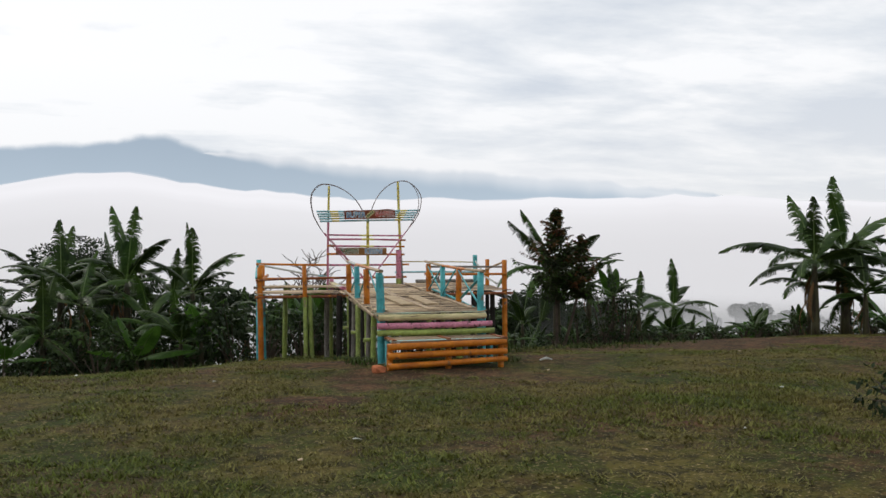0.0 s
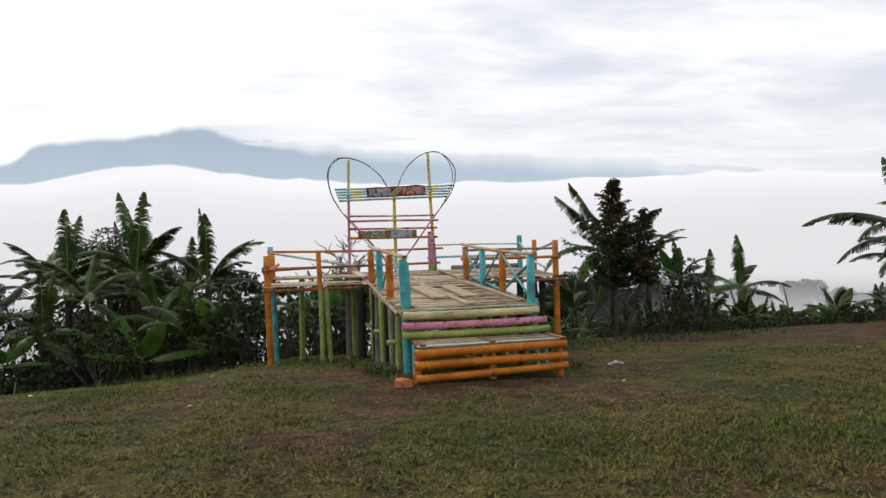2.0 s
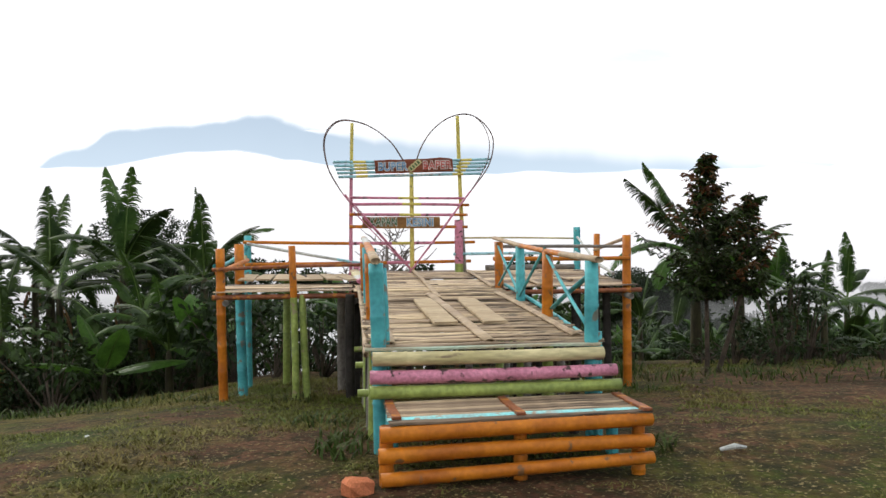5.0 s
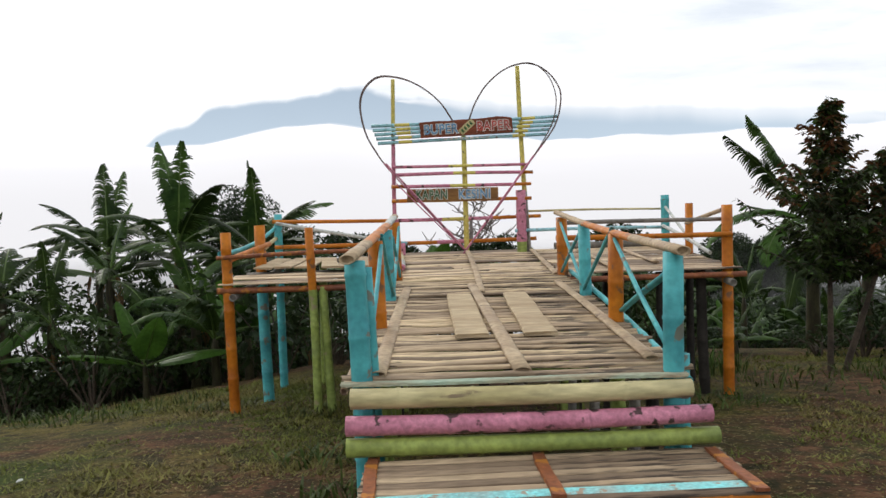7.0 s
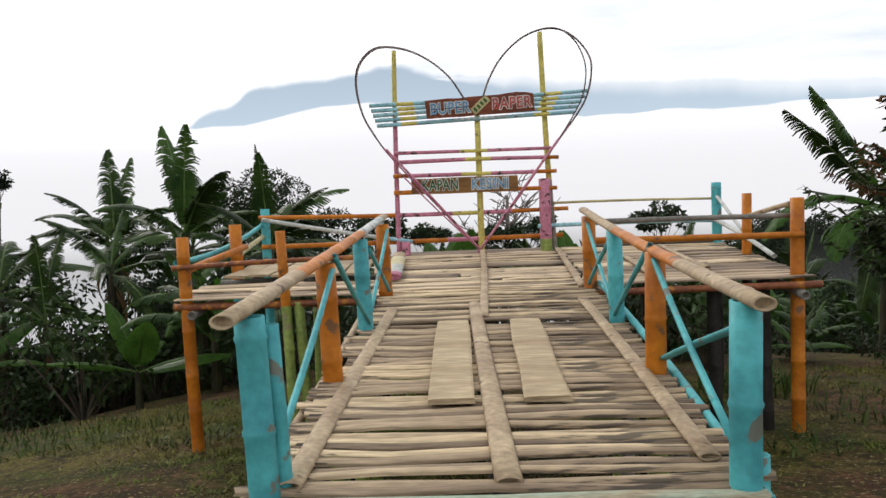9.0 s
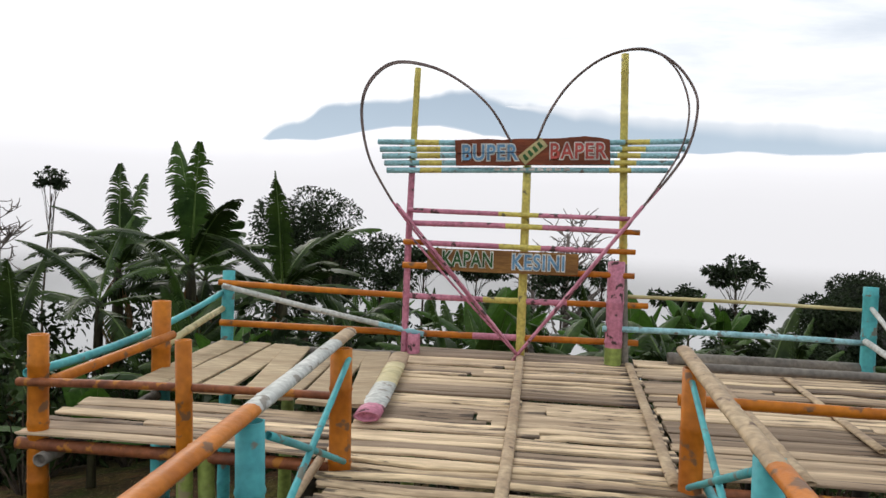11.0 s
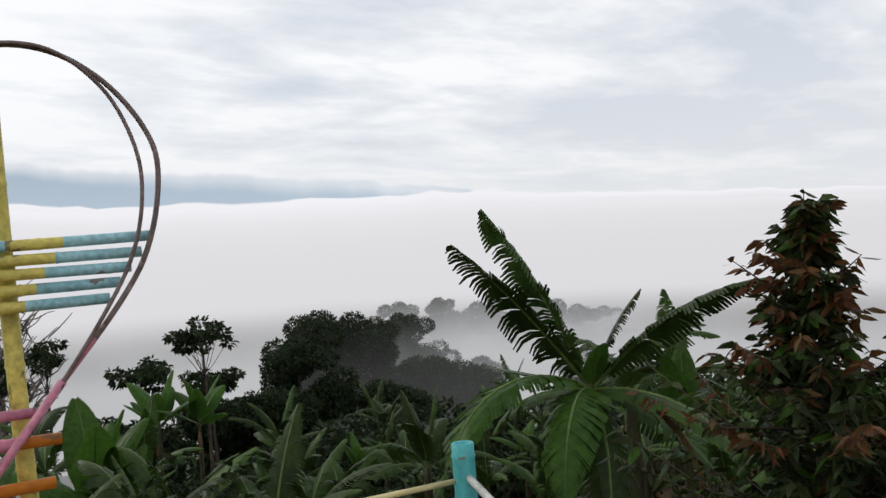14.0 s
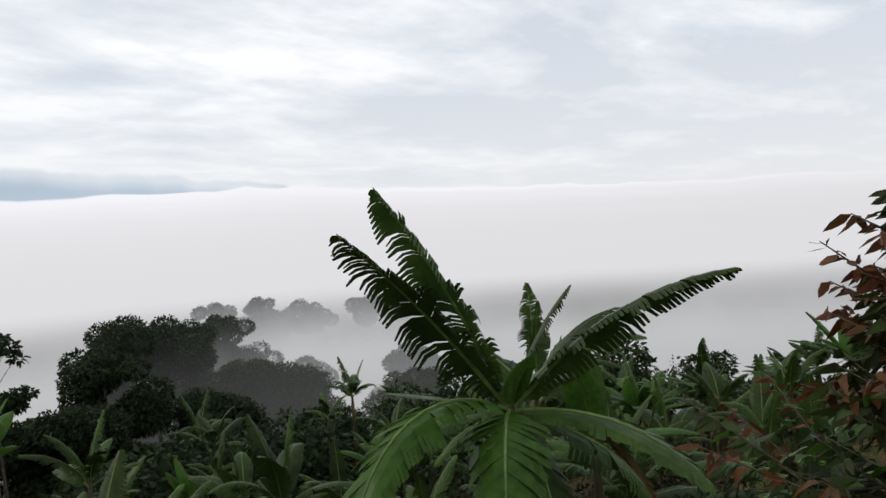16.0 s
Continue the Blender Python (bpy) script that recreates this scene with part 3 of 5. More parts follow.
for x, y in ((2.74, 10.54), (3.55, 10.57), (4.31, 10.61), (2.80, 11.02), (4.30, 11.06)):
    bamboo("leg", (x, y, ground_z(x, y) - 0.15), (x, y, -0.19), 0.045, M_ORANGE if y < 10.9 else M_TEAL, steps)
TREADS = [plank_mesh(1.62, 0.07, 0.016, [M_SLAT], seed=s, crown=0.25) for s in range(4)]
TREAD_BLUE = plank_mesh(1.62, 0.085, 0.017, [M_STEPBLUE], seed=9, crown=0.15)
for k in range(8):
    y = 10.53 + 0.072 * k
    lay("tread_slat", TREAD_BLUE if k == 1 else TREADS[k % 4], steps, 3.56, y, -0.172 + 0.001 * k, turn=2.5, label="bright turquoise painted slat" if k == 1 else "")
EDGE = plank_mesh(0.55, 0.055, 0.018, [M_RUST], seed=5)
for x in (2.79, 3.54, 4.33):
    lay("batten", EDGE, steps, x, 10.79, -0.152, turn=92)
bamboo("front_pole", (2.68, 11.10, 0.125), (4.26, 11.12, 0.125), 0.048, [(0.45, M_CREAM), (1.0, M_CREAM)], steps, "cream bamboo pole")
bamboo("front_pole", (2.66, 11.06, 0.010), (4.34, 11.09, 0.012), 0.046, M_PINK, steps, "flaking pink painted bamboo pole")
bamboo("front_pole", (2.66, 11.05, -0.088), (4.37, 11.08, -0.088), 0.044, M_GREENB, steps, "green bamboo pole")

# walkway: posts, beams and the slatted deck
walkway = thing("walkway", (3.475, 12.9, -0.65), "sloping split-bamboo walkway leading up to a platform", "walkway")
POSTS = ((11.20, M_TEAL, 0.052), (12.39, M_ORANGE, 0.050), (13.45, M_TEAL, 0.048), (14.52, M_ORANGE, 0.052))
for x, lean in ((XL, -0.03), (XR, 0.0)):
    for y, mat, r in POSTS:
        top = deck_z(y) + 0.575 - 0.01 * (y - 11.2)
        g = ground_z(x, y) - 0.2
        low = M_GREENB if y > 11.5 else M_TEAL
        share = (deck_z(y) - 0.05 - g) / (top - g)
        bamboo("post", (x, y, g), (x + lean, y, top), r, [(share, low), (1.0, mat)], walkway, taper=0.95)
bamboo("post", (XL + 0.055, 11.27, ground_z(XL, 11.3) - 0.2), (XL + 0.015, 11.26, 0.72), 0.034, M_TEAL, walkway)
bamboo("post", (XR + 0.07, 11.30, ground_z(XR, 11.3) - 0.2), (XR + 0.07, 11.30, 0.25), 0.036, M_TEAL, walkway)
for x in (XL - 0.02, 3.475, XR + 0.02):
    bamboo("beam", (x, 11.12, deck_z(11.12) - 0.06), (x, 14.9, deck_z(14.9) - 0.06), 0.045, M_TAN if x < 3 else M_GREYB, walkway)
for k, y in enumerate((11.7, 12.15, 12.75, 13.2, 13.85, 14.25)):
    for x in (XL - 0.03, XR + 0.03):
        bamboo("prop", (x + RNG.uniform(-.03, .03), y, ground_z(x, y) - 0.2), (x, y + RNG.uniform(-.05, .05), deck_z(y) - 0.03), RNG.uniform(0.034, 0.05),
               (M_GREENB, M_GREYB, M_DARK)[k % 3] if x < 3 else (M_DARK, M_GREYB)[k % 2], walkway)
for y in (11.9, 13.3, 14.4):
    bamboo("cross_pole", (XL - 0.15, y, -0.25), (XR + 0.15, y + 0.05, -0.22), 0.03, M_GREENB, walkway)

SLATS = [plank_mesh(1.60, RNG.choice((0.042, 0.05, 0.056, 0.066)), 0.014, [M_SLAT], seed=20 + s, crown=0.45, warp=0.010) for s in range(9)]
SLAT_T = plank_mesh(1.64, 0.06, 0.016, [M_SLATGREEN], seed=77, crown=0.3)
y, k = 11.16, 0
while y < 14.62:
    me = SLAT_T if k == 0 else SLATS[(k * 5 + k // 7) % 9]
    lay("slat", me, walkway, 3.475 + RNG.uniform(-0.04, 0.04), y, deck_z(y) + RNG.uniform(-0.010, 0.006), turn=RNG.uniform(-1.2, 1.2), pitch=RNG.uniform(-9, 9), scale=(RNG.uniform(0.96, 1.02), 1, 1))
    y += RNG.uniform(0.052, 0.074)
    k += 1
# runners nailed along the deck
for x0, x1, y0, y1, m, r in ((2.80, 2.83, 11.22, 13.95, M_TAN, 0.042), (3.49, 3.37, 11.22, 14.05, M_TAN, 0.045), (4.15, 4.10, 11.38, 14.10, M_TAN, 0.038)):
    bamboo("runner", (x0, y0, deck_z(y0) + 0.028), (x1, y1, deck_z(y1) + 0.028), r, m, walkway, flat=0.38, node=0.42)
# two loose boards laid on the walkway
for x, turn in ((3.265, 91.5), (3.675, 90.3)):
    b = new("loose_board", plank_mesh(1.46, 0.185, 0.024, [M_BOARD], seed=int(x * 100), warp=0.0012, segs=3))
    b.location, b.rotation_euler = (x, 12.71, deck_z(12.71) + 0.028), (0, -math.atan(SLOPE), radians(turn))
    tagged(b, "pale sawn board lying on the split-bamboo walkway", "board", "boards on the walkway")

# handrails
for name, a, b, m in (("handrail", (2.70, 10.98, 0.775), (2.71, 14.66, 0.955), [(0.24, M_TAN), (0.67, M_ORANGE), (0.93, M_WHITEB), (1.0, M_TAN)]),
                      ("handrail", (4.215, 11.06, 0.765), (4.20, 14.72, 0.945), [(0.24, M_TAN), (0.62, M_ORANGE), (1.0, M_TAN)])):
    h = thing("handrail", ((a[0] + b[0]) / 2, 12.8, deck_z(12.8)), "bamboo handrail with tan and orange paint over crossed turquoise braces", "handrail", "handrails of the walkway")
    bamboo("rail", a, b, 0.037, m, h, flat=0.62, node=0.45)
    x = a[0] + (0.05 if a[0] < 3 else -0.02)
    bamboo("brace", (x, 11.28, 0.30), (x, 12.36, 0.78), 0.014, M_TEAL, h)
    if a[0] > 3:
        bamboo("brace", (x + 0.04, 11.30, 0.66), (x + 0.04, 12.36, 0.33), 0.026, M_TEAL, h, flat=0.5)
    bamboo("brace", (x, 12.42, 0.84), (x, 13.42, 0.36), 0.014, M_TEAL, h)
    bamboo("brace", (x, 13.46, 0.40), (x, 14.50, 0.86), 0.014, M_TEAL, h)
    bamboo("brace", (x, 13.50, 0.80), (x, 14.46, 0.42), 0.014, M_TEAL, h)
    out = -0.06 if a[0] < 3 else 0.06
    bamboo("low_rail", (a[0] + out, 11.20, 0.14), (a[0] + out, 14.5, 0.42), 0.021, M_TEAL if a[0] > 3 else M_TAN, h)

# ---------------------------------------------------------------- viewing platform
platform = thing("viewing_platform", (3.5, 15.8, -1.0), "raised split-bamboo platform on painted poles with low rails", "platform")


def stand(x, y, top, r, upper, lower, split=None, lean=0.0, label=""):
    g = ground_z(x, y) - 0.25
    cut = (split if split is not None else deck_z(y) - 0.06)
    bamboo("post", (x + lean, y, g), (x, y, top), r, [((cut - g) / (top - g), lower), (1.0, upper)], platform, label, taper=0.97)


stand(1.138, 14.72, 0.85, 0.050, M_ORANGE, M_ORANGE, lean=0.03)
stand(1.19, 15.86, 0.90, 0.060, M_ORANGE, M_TEAL, lean=0.04)
stand(1.156, 17.0, 1.02, 0.050, M_TEAL, M_TEAL)
stand(1.918, 14.65, 0.875, 0.040, M_ORANGE, M_GREENB, lean=0.03)
stand(2.02, 14.70, 0.33, 0.042, M_GREENB, M_GREENB, lean=0.06)
stand(5.818, 14.84, 0.97, 0.053, M_ORANGE, M_ORANGE)
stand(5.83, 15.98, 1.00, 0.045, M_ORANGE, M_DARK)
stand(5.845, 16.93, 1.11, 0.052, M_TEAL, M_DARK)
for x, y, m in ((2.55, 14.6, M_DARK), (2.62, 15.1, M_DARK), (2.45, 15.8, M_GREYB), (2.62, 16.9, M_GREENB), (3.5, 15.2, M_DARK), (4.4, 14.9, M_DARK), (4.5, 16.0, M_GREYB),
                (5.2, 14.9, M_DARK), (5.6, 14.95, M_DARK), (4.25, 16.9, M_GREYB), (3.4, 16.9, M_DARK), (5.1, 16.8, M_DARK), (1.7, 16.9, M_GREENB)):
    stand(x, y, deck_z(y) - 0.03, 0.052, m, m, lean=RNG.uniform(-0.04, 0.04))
for y in (14.70, 15.8, 16.95):
    bamboo("beam", (1.05, y, deck_z(y) - 0.055), (5.95, y + 0.03, deck_z(y) - 0.045), 0.030, M_RUST if y < 15 else M_GREYB, platform)
for x in (1.2, 2.6, 3.5, 4.4, 5.8):
    bamboo("beam", (x, 14.65, deck_z(14.65) - 0.115), (x, 17.0, deck_z(17.0) - 0.115), 0.035, M_GREYB, platform)
# the deck itself
WIDE = [plank_mesh(1.0, w, 0.012, [M_FLAT], seed=50 + n, crown=0.06, warp=0.007) for n, w in enumerate((0.075, 0.10, 0.12, 0.085, 0.13, 0.065))]


def floor_rows(x0, x1, y0, y1, gap, seed):
    rg = random.Random(seed)
    y = y0
    while y < y1:
        me = rg.choice(WIDE)
        w = {0: 0.075, 1: 0.10, 2: 0.12, 3: 0.085, 4: 0.13, 5: 0.065}[WIDE.index(me)]
        cut = rg.choice((0, 0, rg.uniform(0.3, 0.7)))
        spans = [(x0, x1)] if not cut else [(x0, x0 + (x1 - x0) * cut - 0.005), (x0 + (x1 - x0) * cut + 0.005, x1)]
        for p, q in spans:
            lay("slat", me, platform, (p + q) / 2 + rg.uniform(-0.02, 0.02), y + w / 2, deck_z(y) + rg.uniform(-0.010, 0.007), turn=rg.uniform(-1.0, 1.0), pitch=PITCH + rg.uniform(-4, 4),
                scale=((q - p) * rg.uniform(0.985, 1.0), 1, 1))
        y += w * rg.uniform(1.0, 1.13) + gap


floor_rows(2.60, 4.23, 14.62, 16.98, 0.003, 1)
floor_rows(4.24, 5.90, 14.72, 16.90, 0.002, 2)
floor_rows(1.06, 2.58, 14.66, 15.22, 0.001, 3)
LPL = [plank_mesh(1.62, 0.178, 0.020, [M_BOARD], seed=70 + n, warp=0.004) for n in range(3)]
for n in range(7):
    lay("plank", LPL[n % 3], platform, 1.28 + 0.205 * n, 16.08 + RNG.uniform(-0.05, 0.05), deck_z(16.08) + 0.012 + RNG.uniform(0, 0.012), turn=96 + RNG.uniform(-3, 3), pitch=RNG.uniform(-3, 3), label="pale sawn plank")
for x0, x1, y0, y1 in ((3.43, 3.44, 13.6, 16.8), (4.16, 4.20, 14.55, 16.75), (4.75, 4.72, 14.7, 16.6), (5.25, 5.22, 15.2, 16.7)):
    bamboo("runner", (x0, y0, deck_z(y0) + 0.030), (x1, y1, deck_z(y1) + 0.030), 0.030, M_TAN, platform, flat=0.42)
bamboo("edge_pole", (4.5, 16.96, deck_z(16.96) + 0.04), (5.85, 16.94, deck_z(16.94) + 0.045), 0.045, M_GREYB, platform)

# rails round it
rails = thing("platform_railing", (3.5, 15.8, deck_z(15.8)), "low bamboo railing in orange, turquoise and bare poles round the platform", "railing")
bamboo("rail", (1.06, 14.68, 0.62), (2.70, 14.66, 0.655), 0.021, M_RUST, rails)
bamboo("rail", (1.10, 14.78, 0.58), (1.30, 15.80, 0.70), 0.030, M_ORANGE, rails)
bamboo("rail", (1.08, 14.72, 0.655), (1.12, 17.02, 0.86), 0.024, M_TEAL, rails, sag=0.06)
bamboo("rail", (1.15, 15.90, 0.58), (1.13, 17.05, 0.74), 0.026, M_CREAM, rails)
bamboo("rail", (1.10, 16.95, 0.93), (4.34, 16.93, 0.905), 0.024, [(0.45, M_ORANGE), (0.51, M_PINK), (0.63, M_PINK), (0.72, M_YELLOW), (0.82, M_PINK), (1.0, M_ORANGE)], rails)
bamboo("rail", (1.12, 16.94, 0.62), (4.28, 16.92, 0.635), 0.026, [(0.62, M_ORANGE), (0.73, M_PINK), (1.0, M_ORANGE)], rails)
bamboo("brace", (1.15, 16.90, 0.91), (2.72, 16.90, 0.62), 0.022, [(0.78, M_WHITEB), (1.0, M_BLUE)], rails, "whitewashed diagonal pole")
bamboo("rail", (4.10, 16.96, 0.965), (5.86, 16.94, 0.945), 0.014, M_CREAM, rails)
bamboo("rail", (4.02, 16.86, 0.735), (5.82, 16.88, 0.725), 0.022, M_BLUE, rails)
bamboo("rail", (4.20, 14.80, 0.705), (5.84, 14.79, 0.695), 0.027, M_ORANGE, rails)
bamboo("rail", (4.24, 14.86, 0.845), (5.80, 14.90, 0.835), 0.022, M_GREYB, rails)
bamboo("rail", (5.84, 14.88, 0.94), (5.80, 16.0, 0.78), 0.022, M_TAN, rails)
bamboo("brace", (5.84, 16.90, 0.97), (5.82, 15.98, 0.62), 0.017, M_WHITEB, rails)
bamboo("brace", (5.80, 16.86, 0.74), (5.78, 15.20, 0.50), 0.022, M_WHITEB, rails)

# ---------------------------------------------------------------- heart frame
YH = 16.88
heart = thing("heart_frame", (3.4, YH, deck_z(YH)), "bamboo photo frame with a large bent-cane heart in pastel paint", "photo frame")
base = deck_z(YH)
bamboo("upright", (2.575, YH + 0.03, base - 0.3), (2.61, YH + 0.03, 2.585), 0.026, [(0.70, M_PINK), (1.0, M_YELLOW)], heart)
bamboo("upright", (3.437, YH + 0.03, base - 0.02), (3.437, YH + 0.03, 1.90), 0.033, M_YELLOW, heart, "yellow painted bamboo upright")
bamboo("upright", (4.205, YH + 0.03, base - 0.3), (4.10, YH + 0.03, 2.70), 0.030, [(0.40, M_GREYB), (1.0, M_YELLOW)], heart)
bamboo("short_post", (4.10, YH - 0.01, base - 0.4), (4.10, YH - 0.01, 1.22), 0.062, [(0.45, M_GREENB), (1.0, M_PINK)], heart, "thick pink painted bamboo post", taper=0.97)
bamboo("short_post", (2.655, YH - 0.02, base - 0.2), (2.655, YH - 0.02, base + 0.14), 0.050, M_PINK, heart)
for k, z in enumerate((2.05, 1.995, 1.945, 1.895, 1.842)):
    x0, x1 = 2.34 + 0.018 * k, 4.57 - 0.037 * k
    bamboo("blue_pole", (x0, YH - 0.03, z - 0.018), (x1, YH - 0.03, z + 0.034), 0.021,
           [(0.125, M_BLUE), (0.205, M_YELLOW), (0.80, M_BLUE), (0.875, M_YELLOW), (1.0, M_BLUE)], heart)
for z, x0, x1, r, bands in (
        (1.532, 2.58, 4.18, 0.019, [(0.42, M_PINK), (0.60, M_YELLOW), (1.0, M_PINK)]),
        (1.437, 2.60, 4.25, 0.022, [(0.42, M_PINK), (0.58, M_YELLOW), (0.92, M_PINK), (1.0, M_ORANGE)]),
        (1.298, 2.555, 4.225, 0.022, [(0.10, M_ORANGE), (0.42, M_PINK), (0.60, M_YELLOW), (0.88, M_PINK), (1.0, M_ORANGE)]),
        (1.127, 2.555, 4.225, 0.024, M_ORANGE)):
    bamboo("crossbar", (x0, YH - 0.03, z + 0.006), (x1, YH - 0.03, z - 0.006), r, bands, heart)
LEFT = ((3.31, 2.06), (3.16, 2.29), (2.94, 2.475), (2.70, 2.585), (2.44, 2.605), (2.27, 2.47), (2.215, 2.26), (2.27, 1.95), (2.40, 1.70), (2.58, 1.455), (3.00, 0.985), (3.43, 0.50))
RIGHT = ((3.50, 2.06), (3.58, 2.26), (3.71, 2.46), (3.90, 2.625), (4.10, 2.705), (4.28, 2.70), (4.44, 2.61), (4.56, 2.46), (4.60, 2.31), (4.56, 2.07), (4.45, 1.86), (4.15, 1.475), (3.80, 1.00), (3.40, 0.50))


def hoop(name, pts, y, r, bands, label):
    path = catmull([(x, y, z) for x, z in pts], 6)
    verts, faces = tube(path, [r] * len(path), 6)
    n = len(path) - 1
    idx = []
    for i in range(n):
        mi = next((k for k, (e, _) in enumerate(bands) if (i + 0.5) / n <= e), len(bands) - 1)
        idx += [mi] * 6
    idx += [0, len(bands) - 1]
    part(name, mesh_of(name, verts, faces, [m for _, m in bands], idx, smooth=True), heart, label)


hoop("hoop", LEFT, YH - 0.065, 0.0095, [(0.78, M_HOOP), (1.0, M_PINK)], "bent cane, dark above and pink below")
hoop("hoop", [(x + 0.012, z - 0.014) for x, z in LEFT[:9]], YH - 0.085, 0.007, [(1.0, M_HOOP)], "thin dark bent cane")
hoop("hoop", RIGHT, YH - 0.065, 0.0095, [(0.80, M_HOOP), (1.0, M_PINK)], "bent cane, dark above and pink below")
inner = RIGHT[:6] + ((4.43, 2.585), (4.515, 2.42), (4.54, 2.25), (4.50, 2.03), (4.38, 1.80), (4.15, 1.46))
hoop("hoop", inner, YH - 0.085, 0.007, [(1.0, M_HOOP)], "thin dark bent cane")
for a, b, r in (((2.50, 1.58), (3.44, 0.50), 0.024), ((2.62, 1.34), (3.52, 0.42), 0.018), ((4.26, 1.62), (3.36, 0.44), 0.030)):
    bamboo("heart_slat", (a[0], YH - 0.075, a[1]), (b[0], YH - 0.075, b[1]), r, M_PINK, heart, "pink painted split bamboo", flat=0.45)


def lettering(text, x, z, size, y, front, rim, parent, turn=0.0, label="", spacing=1.0, squeeze=0.84):
    """Painted letters, upright on a board that faces the lawn: a pale outline with a coloured face."""
    for name, mat, off, dy in (("letter_outline", rim, size * 0.075, 0.0), ("lettering", front, size * 0.018, -0.005)):
        if mat is None:
            continue
        cu = bpy.data.curves.new("text", "FONT")
        cu.body, cu.size, cu.offset, cu.extrude, cu.align_x, cu.align_y = text, size, off, 0.0012, "CENTER", "CENTER"
        cu.space_character = spacing
        tmp = bpy.data.objects.new("text", cu)
        scene.collection.objects.link(tmp)
        me = bpy.data.meshes.new_from_object(tmp.evaluated_get(bpy.context.evaluated_depsgraph_get()))
        bpy.data.objects.remove(tmp)
        me.materials.clear()
        me.materials.append(mat)
        ob = new(name, me)
        ob.parent = parent
        ob.location = Vector((x, y + dy, z)) - origin_of(parent)
        ob.rotation_euler = (radians(90), radians(-turn), 0)
        ob.scale = (squeeze, 1, 1)
        tagged(ob, label)


def board_mesh(corners, y, thick, mat, nick=0.012, seed=3):
    """A hand-sawn board upright in the plane y with an uneven outline."""
    rg = random.Random(seed)
    rim = []
    for (x0, z0), (x1, z1) in zip(corners, corners[1:] + corners[:1]):
        for k in range(6):
            t = k / 6
            rim.append((x0 + (x1 - x0) * t + rg.uniform(-1, 1) * nick * 0.3, z0 + (z1 - z0) * t + rg.uniform(-1, 1) * nick * 0.4))
    n = len(rim)
    e = 0.004
    cx, cz = sum(p[0] for p in rim) / n, sum(p[1] for p in rim) / n
    verts = [(cx + (x - cx) * 0.995, y, cz + (z - cz) * 0.97) for x, z in rim] + [(x, y + e, z) for x, z in rim] + [(x, y + thick, z) for x, z in rim]
    faces = [tuple(range(n))] + [(r * n + k, (r + 1) * n + k, (r + 1) * n + (k + 1) % n, r * n + (k + 1) % n) for r in range(2) for k in range(n)] + [tuple(2 * n + k for k in range(n))[::-1]]
    return mesh_of("board", verts, faces, [mat])


YS = YH - 0.075
sign = thing("name_sign", (3.47, YS, 1.975), "red-brown painted wooden sign with hand-painted letters", "sign")
part("board", board_mesh([(2.93, 1.867), (4.02, 1.905), (4.01, 2.083), (3.80, 2.10), (3.60, 2.075), (2.91, 2.055)], YS, 0.018, M_SIGN), sign)
part("seam", mesh_of("seam", [(2.93, YS - 0.0105, 1.953), (3.40, YS - 0.0105, 1.972), (3.40, YS - 0.0105, 1.976), (2.93, YS - 0.0105, 1.958)], [(0, 1, 2, 3)], [M_SEAM]), sign, "dark gap between two boards")
lettering("BUPER", 3.165, 1.962, 0.155, YS - 0.003, M_LBLUE, M_LWHITE, sign, 1.8, "blue letters outlined in white", 1.10)
lettering("BAPER", 3.79, 1.988, 0.155, YS - 0.003, M_LRED, M_LWHITE, sign, 1.8, "red letters outlined in white", 1.10)
bx, bz = 3.475, 1.985
corners = [(bx + u * math.cos(radians(42)) - v * math.sin(radians(42)), bz + u * math.sin(radians(42)) + v * math.cos(radians(42))) for u, v in ((-0.105, -0.04), (0.105, -0.04), (0.105, 0.04), (-0.105, 0.04))]
part("plaque", board_mesh(corners, YS - 0.008, 0.006, M_CREAM, 0.004), sign, "cream slanted plaque")
ca, sa = math.cos(radians(42)), math.sin(radians(42))
for n, u in enumerate((-0.068, -0.024, 0.020, 0.064)):
    quad = [(u - 0.014, -0.024), (u + 0.014, -0.022), (u + 0.012, 0.024), (u - 0.010, 0.022)]
    part("painted_mark", mesh_of("mark", [(bx + p * ca - q * sa, YS - 0.0095, bz + p * sa + q * ca) for p, q in quad], [(0, 1, 2, 3)], [M_LGREEN]), sign, "illegible dark green mark")
for n in range(9):
    x = 3.20 + n * 0.062
    part("painted_mark", mesh_of("mark", [(x, YH - 0.0535, 1.842 + 0.0245 * (x - 3.2)), (x + 0.045, YH - 0.0535, 1.843 + 0.0245 * (x - 3.2)),
                                         (x + 0.043, YH - 0.0535, 1.860 + 0.0245 * (x - 3.2)), (x + 0.003, YH - 0.0535, 1.859 + 0.0245 * (x - 3.2))], [(0, 1, 2, 3)], [M_LWHITE]), sign, "illegible white painted mark")

sign2 = thing("question_sign", (3.25, YS, 1.19), "ochre-brown wooden sign asking in hand-painted letters", "sign")
part("board", board_mesh([(2.74, 1.105), (3.83, 1.108), (3.83, 1.262), (2.74, 1.27)], YH - 0.062, 0.010, M_SIGN2, seed=8), sign2)
lettering("KAPAN", 3.035, 1.19, 0.150, YH - 0.065, M_LGREEN, M_LWHITE, sign2, 0, "green letters outlined in white", 1.10, 0.72)
lettering("KESINI", 3.545, 1.185, 0.150, YH - 0.065, M_LBLUE, M_LWHITE, sign2, 0, "blue letters outlined in white", 1.12, 0.80)

# painted offcut lying on the platform
off = thing("painted_offcut", (2.68, 16.0, deck_z(16.0) + 0.03), "weathered half log with flaking white and pink paint on the deck", "log")
